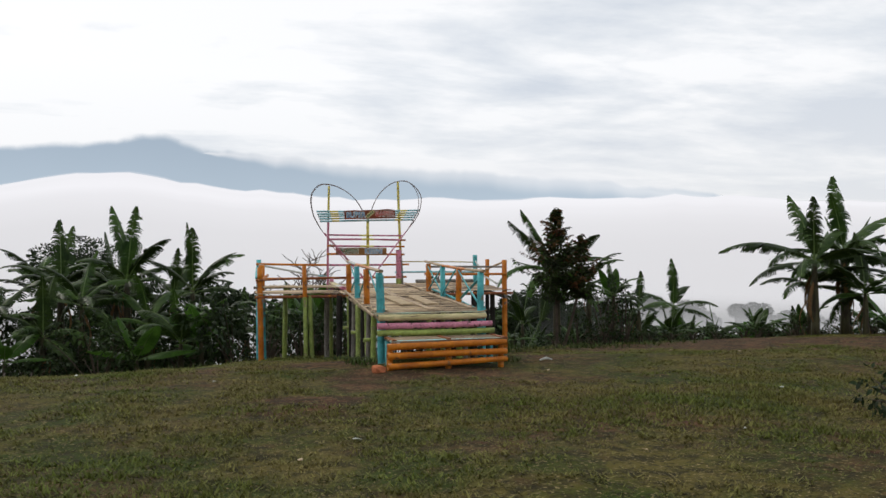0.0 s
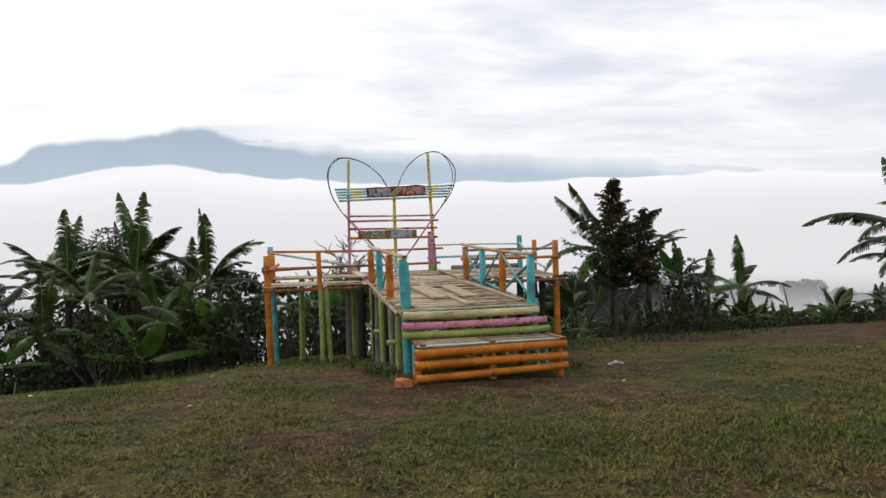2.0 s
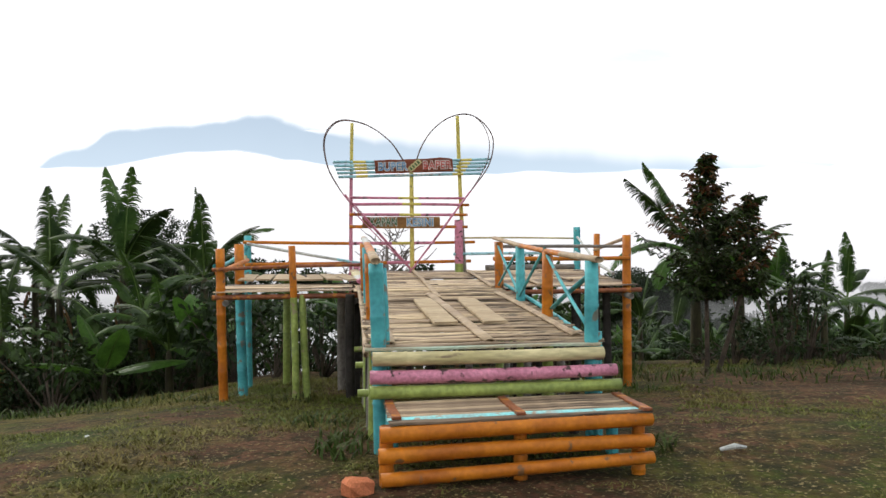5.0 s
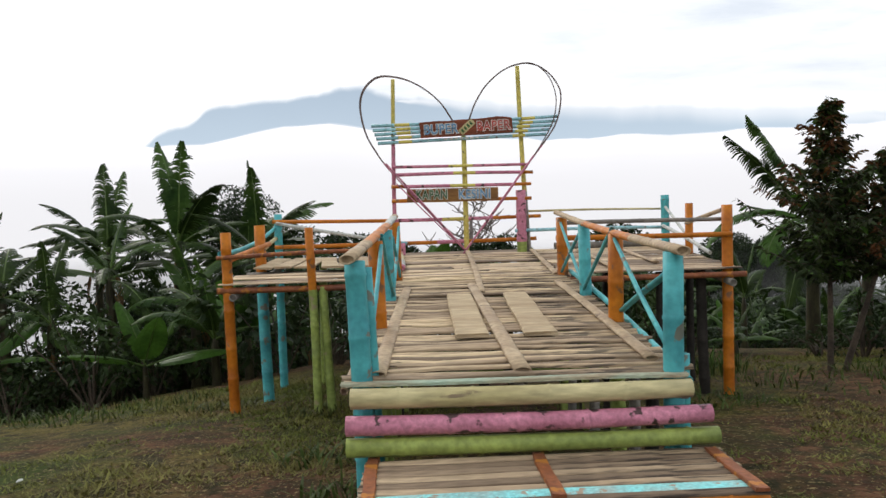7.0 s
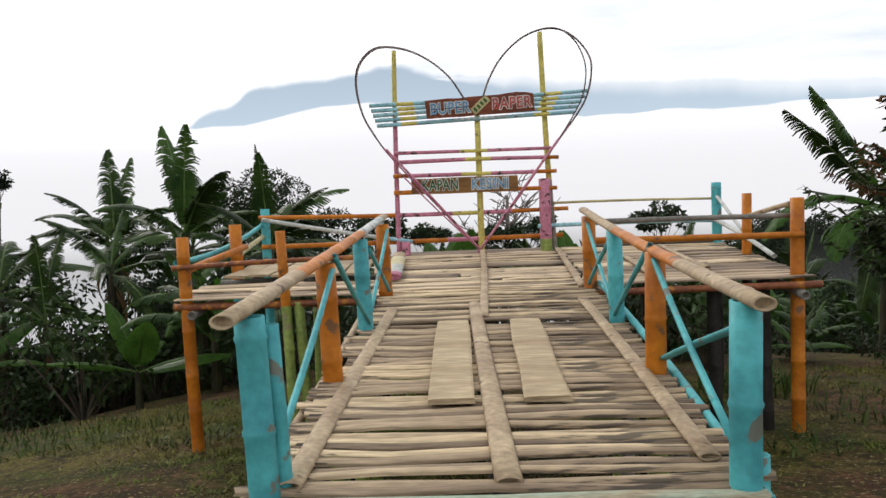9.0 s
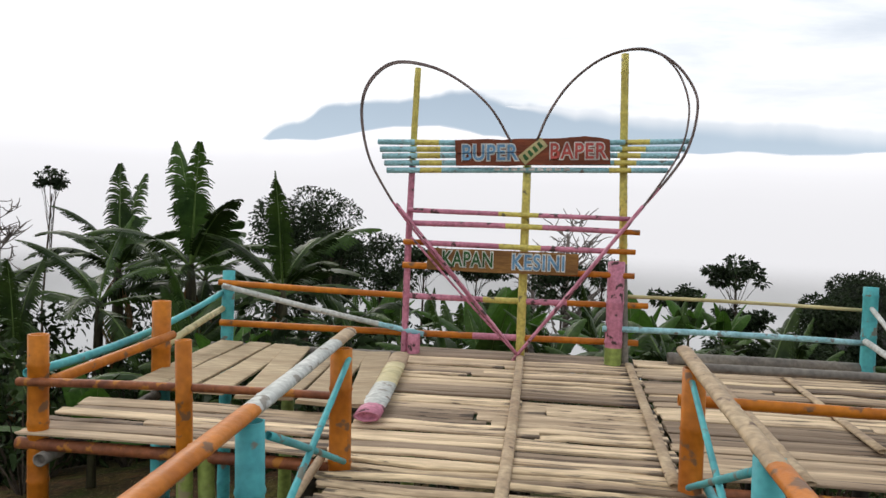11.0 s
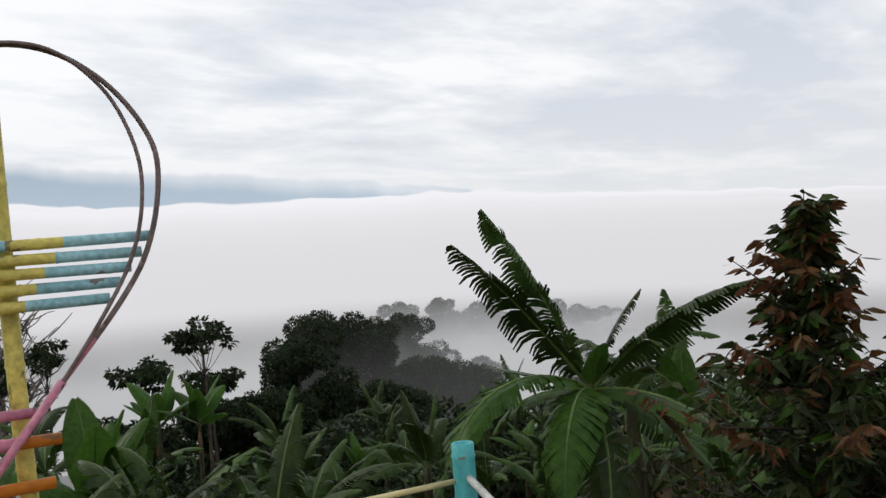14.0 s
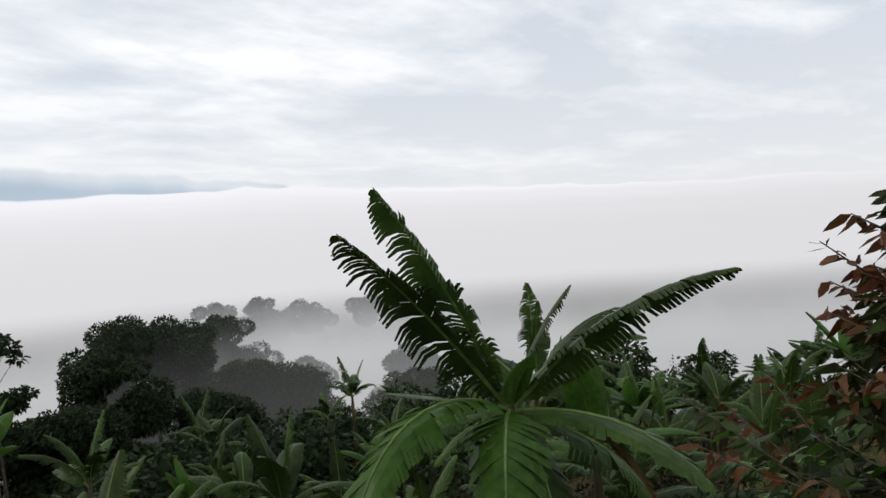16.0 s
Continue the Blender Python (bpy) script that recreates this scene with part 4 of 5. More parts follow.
bamboo("half_log", (2.70, 15.12, deck_z(15.12) + 0.055), (2.62, 16.50, deck_z(16.6) + 0.055), 0.072, [(0.12, M_PINK), (0.45, M_WHITEB), (0.8, M_CREAM), (1.0, M_TAN)], off, flat=0.40, node=0.6)

# clay stone on the lawn
rg = random.Random(3)
bm = bmesh.new()
bmesh.ops.create_cube(bm, size=1.0)
bmesh.ops.subdivide_edges(bm, edges=bm.edges[:], cuts=2, use_grid_fill=True)
for v in bm.verts:
    v.co = v.co.normalized() * (0.5 + 0.18 * noise.noise(v.co * 2.3)) * 0.7 + v.co * 0.3
    v.co = Vector((v.co.x * 0.20, v.co.y * 0.13, v.co.z * 0.12))
me = bpy.data.meshes.new("stone")
bm.to_mesh(me)
bm.free()
me.materials.append(M_BRICK)
stone = new("clay_stone", me)
stone.location, stone.rotation_euler = (2.57, 10.42, ground_z(2.57, 10.42) + 0.035), (0.1, 0.2, 0.5)
tagged(stone, "broken orange clay stone lying on the bare soil", "stone")

# ---------------------------------------------------------------- banana plants
TIPS = {}


def leaf_mesh(seed, width=0.20, droop=1.1, torn=0.5, mats=None, strips=34, fold0=0.35, el=30, roll=0):
    """A banana leaf of length 1 along x from its stalk at the origin, arching down. The blade is torn into ribbons that sweep forward
    from a stout midrib and hang by their own weight; el, roll: the slant and turn at which the leaf is meant to stand."""
    rg = random.Random(seed)
    n = 12
    path, p = [], Vector((0, 0, 0))
    for i in range(n + 1):
        path.append(p.copy())
        ang = -droop * ((i + 1) / n) ** 1.4
        p = p + Vector((math.cos(ang), 0, math.sin(ang))) / n
    verts, faces = tube(path, [0.013 * (1 - 0.85 * i / n) for i in range(n + 1)], 5, cap=False)
    idx = [1] * len(faces)
    weight = Vector((-math.sin(radians(el)), -math.cos(radians(el)) * math.sin(radians(roll)), -math.cos(radians(el)) * math.cos(radians(roll))))
    for sgn in (-1, 1):
        left, sag, split, length = 0, fold0, 0.0, 1.0
        for k in range(strips):
            if left <= 0:
                left = rg.randint(1, 3) if rg.random() < torn else rg.randint(3, 8)
                sag = fold0 + torn * rg.uniform(-0.15, 0.9)
                length = 1 - torn * 0.38 * rg.random()
                split = torn * rg.uniform(0.15, 0.65)
            left -= 1
            s0, s1 = 0.10 + 0.90 * k / strips, 0.10 + 0.90 * (k + 1) / strips
            mid = 0.5 * (s0 + s1)
            f = min(mid, 0.9999) * n
            q, d = path[int(f)].lerp(path[int(f) + 1], f - int(f)), (path[int(f) + 1] - path[int(f)]).normalized()
            w = width * max(0.05, math.sin(math.pi * min(1, (mid - 0.085) / 0.935) ** 0.72)) ** 0.6 * length
            sweep = radians(26 + 24 * mid)
            way = Vector((0, sgn * math.cos(sweep), 0)) + d * math.sin(sweep)
            half = d * (0.5 * (s1 - s0) * (1.20 - (split if left == 0 else 0.0)))
            c, b0 = q.copy(), len(verts)
            for seg, thin in enumerate((1.0, 1.0, 1.0 - 0.28 * torn, 1.0 - 0.75 * torn)):
                verts += [c - half * thin, c + half * thin]
                way = (way + weight * (sag * (0.22 + 0.30 * seg))).normalized()
                c = c + way * (w * 0.36)
            for seg in range(3):
                b = b0 + 2 * seg
                faces.append((b, b + 1, b + 3, b + 2))
                idx.append(0)
    me = mesh_of("leaf", verts, faces, mats, idx, smooth=False)
    TIPS[me.name] = path[-1].copy()
    return me


LEAVES = {  # leaf shapes shared by all the plants
    "torn": [leaf_mesh(s, 0.20, 0.9 + 0.25 * s % 0.6, 0.75, [M_LEAF, M_RIB], el=25) for s in range(5)],
    "whole": [leaf_mesh(10 + s, 0.19, 0.7 + 0.2 * s, 0.22, [M_LEAF, M_RIB], fold0=0.25, el=25) for s in range(4)],
    "upright": [leaf_mesh(20 + s, 0.17, 0.16 + 0.14 * s, 0.9, [M_LEAF, M_RIB], fold0=0.7, strips=38, el=78) for s in range(3)],
    "young": [leaf_mesh(30 + s, 0.19, 0.4 + 0.2 * s, 0.06, [M_YOUNG, M_RIB], fold0=0.3, el=45) for s in range(3)],
    "raised": [leaf_mesh(50 + s, 0.19, 0.30, 0.85, [M_LEAF, M_RIB], fold0=0.55, strips=44, el=55, roll=32) for s in range(3)],
    "arching": [leaf_mesh(60, 0.15, 0.75, 0.7, [M_LEAF, M_RIB], fold0=0.6, strips=44, el=35, roll=-30)],
    "paddle": [leaf_mesh(63, 0.22, 0.15, 0.05, [M_LEAF, M_RIB], fold0=0.1, strips=24, el=10)],
    "bowed": [leaf_mesh(66 + s, 0.20, 1.5, 0.35, [M_YOUNG, M_RIB], fold0=0.22, strips=46, el=30) for s in range(2)],
    "dry": [leaf_mesh(40 + s, 0.11, 1.5, 0.95, [M_DRYLEAF, M_DRYLEAF], fold0=1.0, el=-45) for s in range(2)],
}


def put_leaf(plant, kind, n, base, az, el, length, roll=0.0):
    me = LEAVES[kind][n % len(LEAVES[kind])]
    ob = new("leaf", me)
    ob.parent = plant
    ob.location = Vector(base) - origin_of(plant)
    ob.rotation_euler = Euler((radians(roll), radians(-el), radians(az)), "XYZ")
    ob.scale = (length, length * 1.05, length)
    return ob


def banana(x, y, top, seed, n_leaves=9, length=1.9, lean=(0, 0), young=0, dry=2, upright=2, label="green banana plant with wind-torn leaves on a sloping lawn", zbase=None,
           aims=(), r=0.10, steep=0):
    rg = random.Random(seed)
    z = (ground_z(x, y) if zbase is None else zbase)
    plant = thing("banana_plant", (x, y, z), label, "banana plant", "banana plants")
    head = Vector((x + lean[0], y + lean[1], top))
    foot = Vector((x, y, z - 0.15))
    path = [foot.lerp(head, t) + Vector((lean[0], lean[1], 0)) * (0.5 * t * (t - 1)) for t in (0, 0.2, 0.45, 0.7, 0.9, 1.0)]
    v, f = tube(path, [r * 1.15, r, r * 0.9, r * 0.78, r * 0.62, r * 0.35], 9)
    part("stem", mesh_of("stem", v, f, [M_STEM], smooth=True), plant)
    for target, kind in aims:
        root = head - Vector((0, 0, 0.05))
        d = Vector(target) - root
        n = rg.randrange(9)
        tip = TIPS[LEAVES[kind][n % len(LEAVES[kind])].name]
        el = math.degrees(math.asin(d.z / d.length) - math.atan2(tip.z, tip.x))
        put_leaf(plant, kind, n, root, math.degrees(math.atan2(d.y, d.x)), el, d.length / tip.length, rg.uniform(-10, 10) + {"raised": 32, "arching": -30}.get(kind, 0))
    a0 = rg.uniform(0, 360)
    for k in range(n_leaves):
        az = a0 + 137.5 * k + rg.uniform(-18, 18)
        t = k / max(1, n_leaves - 1)
        if k < upright:
            kind, el = "upright", rg.uniform(74, 86)
        else:
            kind = rg.choice(("torn", "torn", "whole"))
            el = 66 + steep * 0.8 - (58 - steep) * t + rg.uniform(-10, 10)
        if young:
            kind, el = "young", max(el, 48 - 30 * t)
        put_leaf(plant, kind, rg.randrange(9), head - Vector((0, 0, 0.10 * t * (top - z) * 0.5)), az, el, length * rg.uniform(0.75, 1.08), rg.uniform(-20, 20))
    for k in range(dry):
        put_leaf(plant, "dry", k, head - Vector((0, 0, 0.25 + 0.1 * k)), rg.uniform(0, 360), rg.uniform(-62, -40), length * 0.65)
    return plant


BIG = "tall banana plant with tattered upright leaves at the lawn's edge"
banana(-2.35, 23.8, 0.55, 1, 9, 2.0, upright=1, label=BIG, aims=(((-2.80, 24.1, 2.66), "upright"), ((-2.04, 23.42, 2.60), "upright")), r=0.14)
banana(-0.55, 23.3, 0.25, 2, 8, 1.9, upright=1, label=BIG, aims=(((-0.68, 23.2, 2.14), "upright"), ((0.6, 23.0, 1.3), "torn")), r=0.13)
banana(-4.3, 24.9, 0.35, 3, 9, 2.0, upright=1, label=BIG, aims=(((-4.36, 25.0, 2.3), "upright"),), r=0.14)
banana(-3.3, 22.6, 0.0, 4, 8, 1.9, upright=1, label=BIG)
banana(-6.4, 23.5, -0.1, 5, 8, 1.9, upright=2, label=BIG)
banana(-1.2, 25.0, 0.1, 6, 8, 1.9, upright=1, label=BIG)
banana(-8.2, 22.0, 0.0, 7, 8, 2.0, upright=2, label=BIG)
banana(0.9, 26.0, -1.0, 8, 7, 1.7, upright=1)
for k, (x, y, top, L) in enumerate(((-5.3, 22.4, -0.3, 1.9), (-2.9, 25.6, 0.2, 2.0), (-7.4, 20.6, -0.2, 1.9), (-5.2, 26.4, 0.4, 2.0), (-9.6, 20.2, 0.1, 2.0), (-10.5, 24.0, 0.3, 2.1), (0.3, 24.4, -0.7, 1.6),
                                    (-1.6, 22.3, -0.6, 1.7), (-4.0, 21.6, -0.8, 1.6), (-12.0, 18.0, 0.0, 2.0))):
    banana(x, y, top, 400 + k, 9, L, upright=k % 3, label=BIG, r=0.12)
YNG = "young bright green banana plant with whole leaves"
banana(-1.55, 19.6, -1.25, 9, 5, 1.25, young=1, dry=0, upright=1, label=YNG, r=0.06)
banana(-0.2, 21.2, -1.35, 10, 5, 1.1, young=1, dry=0, upright=1, label=YNG, r=0.06)
banana(-4.6, 20.6, -1.3, 11, 5, 1.2, young=1, dry=0, upright=1, label=YNG, r=0.06)
# beside the platform
banana(8.81, 19.38, 0.70, 12, 0, 1.0, upright=0, dry=1, label="banana plant with two raised torn leaves behind the platform",
       aims=(((8.00, 19.83, 2.33), "raised"), ((7.65, 19.89, 2.02), "raised"), ((9.09, 18.96, 1.55), "upright"), ((9.58, 17.88, 1.56), "arching"), ((7.86, 19.66, 0.96), "paddle"), ((7.72, 18.56, 0.10), "bowed"),
             ((7.08, 19.31, 0.34), "bowed"), ((8.99, 17.90, 0.30), "whole"), ((8.95, 18.22, -0.05), "dry"), ((10.16, 19.13, 1.02), "torn"), ((8.66, 19.04, 1.11), "young"), ((8.1, 18.3, -0.5), "torn"), ((9.6, 18.6, -0.3), "torn"), ((8.3, 20.3, 0.2), "torn")), r=0.11)
banana(10.1, 20.2, 0.40, 13, 5, 1.2, upright=0, dry=1, aims=(((10.75, 19.5, 1.2), "torn"),))
banana(10.7, 20.0, -0.15, 14, 4, 1.15, young=1, dry=0, upright=2, label=YNG, r=0.06)
banana(15.1, 24.2, -0.55, 15, 7, 1.75, upright=1, dry=1, aims=(((15.07, 24.18, 1.09), "upright"),))
banana(12.6, 22.5, -1.3, 16, 6, 1.2, upright=1)
banana(14.3, 16.4, 0.95, 17, 9, 1.9, upright=2, label=BIG, aims=(((12.18, 17.1, 1.18), "torn"),), r=0.10, dry=4)
banana(15.6, 16.9, 1.2, 18, 10, 1.9, upright=2, label=BIG, r=0.11, dry=4)
banana(17.0, 16.2, 0.9, 19, 10, 1.9, upright=1, label=BIG, r=0.10, dry=4)
banana(14.9, 17.3, 0.35, 20, 9, 1.7, upright=1, label=BIG, r=0.09, dry=4)
banana(15.3, 15.9, 0.15, 21, 9, 1.5, upright=1, label=BIG, r=0.08, dry=4)
banana(16.3, 17.6, 0.75, 22, 10, 1.8, upright=2, label=BIG, r=0.10, dry=4)
banana(16.4, 15.6, 0.0, 23, 9, 1.5, upright=0, label=BIG, r=0.08, dry=4)
# lower on the slope behind the platform
SLOPE_PLANTS = random.Random(21)
for k in range(64):
    x, y = SLOPE_PLANTS.uniform(-2.5, 22), SLOPE_PLANTS.uniform(19.0, 36.0)
    if abs(x - 8.9) < 1.3 and y < 21.5 or (x > 5.5 and y < 20):
        continue
    top = ground_z(x, y) + SLOPE_PLANTS.uniform(0.9, 1.7)
    low = x > 9.5
    banana(x, y, max(max(min(top, -0.95), -1.3 - 0.035 * (y - 19)) - (0.75 if low else 0.0), ground_z(x, y) + 0.4), 100 + k, 7, SLOPE_PLANTS.uniform(1.2, 1.8) * (0.75 if low else 1.0), upright=SLOPE_PLANTS.randrange(3), dry=1, young=int(SLOPE_PLANTS.random() < 0.08),
           label="banana plant growing low on the slope below the platform", r=0.08, steep=18)

# ---------------------------------------------------------------- trees and bushes
def leaf_blades(pos, out, L, aspect, droop, rs):
    """Folded six-cornered leaves at the points pos, pointing along out, of lengths L: vertices and faces."""
    n = len(pos)
    side = np.cross(out, rs.normal(size=(n, 3)))
    side /= np.linalg.norm(side, axis=1)[:, None] + 1e-9
    nrm = np.cross(out, side)
    W = L * aspect
    lift, sag = nrm * (L * 0.09)[:, None], np.array((0, 0, 1)) * (L * droop * 0.4)[:, None]
    o3, o7 = out * (L * 0.32)[:, None], out * (L * 0.70)[:, None] - sag * 0.45
    s3, s7 = side * (W * 0.5)[:, None], side * (W * 0.36)[:, None]
    block = np.stack((pos, pos + o3 + s3 + lift, pos + o7 + s7 + lift, pos + out * L[:, None] - sag, pos + o7 - s7 + lift, pos + o3 - s3 + lift), 1).reshape(-1, 3)
    return block.tolist(), [tuple(6 * i + q for q in range(6)) for i in range(n)]


def leaf_cloud(clumps, per, size, seed, aspect=0.42, droop=0.3, squash=0.8):
    """Vertices and faces of many small folded leaves round clump centres (x, y, z, radius)."""
    rs = np.random.RandomState(seed)
    verts, faces = [], []
    for cx, cy, cz, cr in clumps:
        n = max(4, int(per * cr * cr / 0.09))
        d = rs.normal(size=(n, 3))
        d /= np.linalg.norm(d, axis=1)[:, None]
        rad = cr * rs.uniform(0.35, 1.0, n) ** 0.5
        pos = d * rad[:, None] * np.array((1, 1, squash)) + np.array((cx, cy, cz))
        out = d + rs.normal(size=(n, 3)) * 0.6
        out[:, 2] -= droop
        out /= np.linalg.norm(out, axis=1)[:, None]
        v, f = leaf_blades(pos, out, size * rs.uniform(0.6, 1.25, n), aspect, droop, rs)
        b = len(verts)
        verts += v
        faces += [tuple(b + q for q in t) for t in f]
    return verts, faces


def tree(x, y, height, crown, seed, trunk_r=0.12, shape="round", leaf=0.16, mat=None, zbase=None, per=26, label="dark leafy tree on the slope", name="tree", clear=0.4, lean=0.0, n_limbs=0):
    rg = random.Random(seed)
    z = ground_z(x, y) if zbase is None else zbase
    t = thing(name, (x, y, z), label, "tree", "trees on the slope")
    topz = z + height
    verts, faces, clumps = [], [], []

    def limb(a, b, r0, r1, wob):
        path = [a.lerp(b, s) + Vector((rg.uniform(-1, 1), rg.uniform(-1, 1), rg.uniform(-1, 1))) * wob * math.sin(math.pi * s) for s in (0, 0.35, 0.7, 1)]
        v, f = tube(path, [r0, r0 * 0.7 + r1 * 0.3, r0 * 0.35 + r1 * 0.65, r1], 6)
        o = len(verts)
        verts.extend(v)
        faces.extend([tuple(i + o for i in q) for q in f])

    foot, head = Vector((x, y, z - 0.3)), Vector((x + lean, y, z + height * (0.86 if shape != "umbrella" else 0.93)))
    limb(foot, head, trunk_r, trunk_r * 0.3, height * 0.02)
    n = {"round": 16, "umbrella": 17, "bare": 14, "column": 20}[shape]
    for k in range(n_limbs or n):
        s = rg.uniform(clear, 1.0)
        a = foot.lerp(head, s)
        az = rg.uniform(0, 2 * math.pi)
        if shape == "round":
            u = (s - clear) / (1 - clear)
            reach = crown * (0.55 + 0.45 * math.sin(math.pi * min(1, u + 0.25))) * rg.uniform(0.5, 1.0)
            b = a + Vector((math.cos(az) * reach, math.sin(az) * reach, reach * rg.uniform(0.1, 0.6)))
        elif shape == "umbrella":
            s = rg.uniform(0.80, 1.0)
            a = foot.lerp(head, s)
            reach = crown * rg.uniform(0.3, 1.0)
            b = Vector((a.x + math.cos(az) * reach, a.y + math.sin(az) * reach, topz - min(1.2, height * 0.12) * rg.uniform(0.1, 1.0)))
        elif shape == "column":
            u = (s - clear) / (1 - clear)
            reach = crown * (1 - 0.88 * u) * rg.uniform(0.45, 1.0)
            b = a + Vector((math.cos(az) * reach, math.sin(az) * reach, reach * rg.uniform(-0.1, 0.5)))
        else:
            reach = crown * rg.uniform(0.5, 1.0) * (1.15 - 0.6 * s)
            b = a + Vector((math.cos(az) * reach, math.sin(az) * reach, reach * rg.uniform(0.5, 1.2)))
        limb(a, b, trunk_r * 0.32 * (1.3 - s), trunk_r * 0.07, reach * 0.08)
        if shape == "bare":
            for q in range(5):
                c = a.lerp(b, rg.uniform(0.3, 0.95))
                e = c + Vector((rg.uniform(-1, 1), rg.uniform(-1, 1), rg.uniform(0.1, 1))) * crown * 0.32
                limb(c, e, trunk_r * 0.14, trunk_r * 0.06, crown * 0.03)
        else:
            cr = crown * (rg.uniform(0.24, 0.42) * (0.85 if shape == "umbrella" else 1) if not n_limbs else rg.uniform(0.13, 0.24))
            clumps.append((b.x, b.y, b.z, cr))
            if shape != "umbrella":
                c = a.lerp(b, 0.6)
                clumps.append((c.x, c.y, c.z, cr * 0.8))
    if shape in ("round", "column"):
        top_r = crown * (0.12 if n_limbs else 0.26)
        clumps.append((head.x, head.y, topz - top_r, top_r))
        for k in range(6 if shape == "round" else 0):
            az, q = k * 1.05 + rg.uniform(-0.3, 0.3), crown * rg.uniform(0.28, 0.62)
            clumps.append((head.x + q * math.cos(az), head.y + q * math.sin(az), topz - top_r * rg.uniform(1.1, 2.1), crown * rg.uniform(0.20, 0.30)))
    part("trunk", mesh_of("trunk", verts, faces, [M_PALEBARK if shape == "bare" else M_BARK], smooth=True), t)
    if clumps:
        v, f = leaf_cloud(clumps, per, leaf, seed, squash=0.46 if shape == "umbrella" else 0.8)
        part("crown", mesh_of("crown", v, f, [mat or M_FOL]), t)
    return t


# the bronze-leaved tree beside the platform: bare stems below, crowns of drooping leaves on upswept shoots
def bronze_tree(x, y):
    rg, rs = random.Random(5), np.random.RandomState(8)
    z = ground_z(x, y)
    t = thing("bronze_leaved_tree", (x, y, z), "young tree with bronze-red new leaves beside the platform", "tree", "trees on the slope")
    green, lime, bronze = ([], []), ([], []), ([], [])
    for n, (dx, dy, top, wide, base, count) in enumerate(((0.0, 0.0, 3.10, 1.0, 1.08, 270), (0.50, -0.27, 2.52, 0.80, 1.1, 100))):
        stem = catmull([(x + 0.1 * n, y, z - 0.2), (x + dx * 0.7, y + dy * 0.7, z + 0.9), (x + dx - 0.03, y + dy, z + 0.6 * top), (x + dx, y + dy, z + top - 0.05)], 5)
        sv, sf = tube(stem, [0.036 * (1 - 0.9 * k / (len(stem) - 1)) + 0.004 for k in range(len(stem))], 7)
        part("trunk", mesh_of("trunk", sv, sf, [M_BARK], smooth=True), t)
        tv, tf = [], []
        for k in range(count + 1):
            h = base + (top - 0.06 - base) * rg.random() ** 1.1
            d = top - h
            az = rg.uniform(0, 2 * math.pi)
            reach = wide * min(0.02 + 0.70 * d, 0.86, 0.50 + 0.9 * (h - base)) * (0.84 + 0.95 * noise.noise(Vector((2.2 * math.cos(az), 2.2 * math.sin(az), h * 2.4 + 7 * n)))) * rg.uniform(0.35, 1.15)
            rise = reach * rg.uniform(0.1, 0.6)
            a, b = Vector((x + dx, y + dy, z + h - rise * 0.5)), Vector((x + dx + reach * math.cos(az), y + dy + reach * math.sin(az), z + h + rise * 0.5))
            if k == count:
                a, b, reach, d = Vector((x + dx, y + dy, z + top - 0.42)), Vector((x + dx, y + dy, z + top)), 0.42, 0.0
            m = a.lerp(b, 0.55) - Vector((0, 0, 0.12 * reach))
            v, f = tube([a, m, b], [0.008, 0.005, 0.002], 4)
            o = len(tv)
            tv += v
            tf += [tuple(q + o for q in w) for w in f]
            fresh = rg.random() < (0.70 if d < 0.8 else 0.40 if d < 1.2 else 0.05)
            many = 17 + int(14 * reach)
            for leaf in range(many):
                u = 0.25 + 0.75 * (leaf + rg.random()) / many
                p = (a.lerp(m, u / 0.55) if u < 0.55 else m.lerp(b, (u - 0.55) / 0.45))
                turn = leaf * 2.4 + rg.uniform(-0.5, 0.5)
                way = Vector((math.cos(turn), math.sin(turn), 0)) * 0.8 + (b - a).normalized() * (0.55 * u) + Vector((0, 0, rg.uniform(-0.75, 0.15)))
                bag = bronze if fresh and u > 0.62 else lime if rg.random() < 0.035 else green
                bag[0].append(p)
                bag[1].append(way.normalized())
        part("branch", mesh_of("branch", tv, tf, [M_BARK], smooth=True), t)
    for name, bag, size, mat, label in (("crown", green, 0.100, M_OLIVE, "dark green glossy leaves"), ("bright_leaves", lime, 0.12, M_YOUNG, "scattered bright green leaves"), ("new_growth", bronze, 0.088, M_RED, "bronze-red drooping young leaves")):
        v, f = leaf_blades(np.array([tuple(p) for p in bag[0]]), np.array([tuple(p) for p in bag[1]]), size * rs.uniform(0.6, 1.25, len(bag[0])), 0.36, 0.6, rs)
        tagged(part(name, mesh_of(name, v, f, [mat]), t, label), kind="stuff")


bronze_tree(7.52, 16.30)

tree(-9.0, 52.0, 3.2 - ground_z(-9, 52), 3.9, 41, 0.30, "round", 0.20, per=46, clear=0.55, label="large dark leafy tree behind the banana plants", n_limbs=0)
tree(-5.6, 55.0, 0.6 - ground_z(-5.6, 55), 2.4, 42, 0.20, "round", 0.26, per=30, clear=0.5, label="dark leafy tree behind the banana plants")
tree(-26.0, 55.0, 3.8 - ground_z(-26, 55), 0.85, 44, 0.14, "umbrella", 0.24, per=75, label="slim tree with a small high crown")
for x, y, top, c, seed in ((-29.5, 55.0, 4.8, 3.0, 76), (5.1, 56.0, 2.9, 3.9, 75), (3.2, 55.0, 0.2, 2.6, 77)):
    tree(x, y, top - ground_z(x, y), c, seed, 0.30, "bare", label="leafless grey tree with fine bare branches", clear=0.45, n_limbs=32)
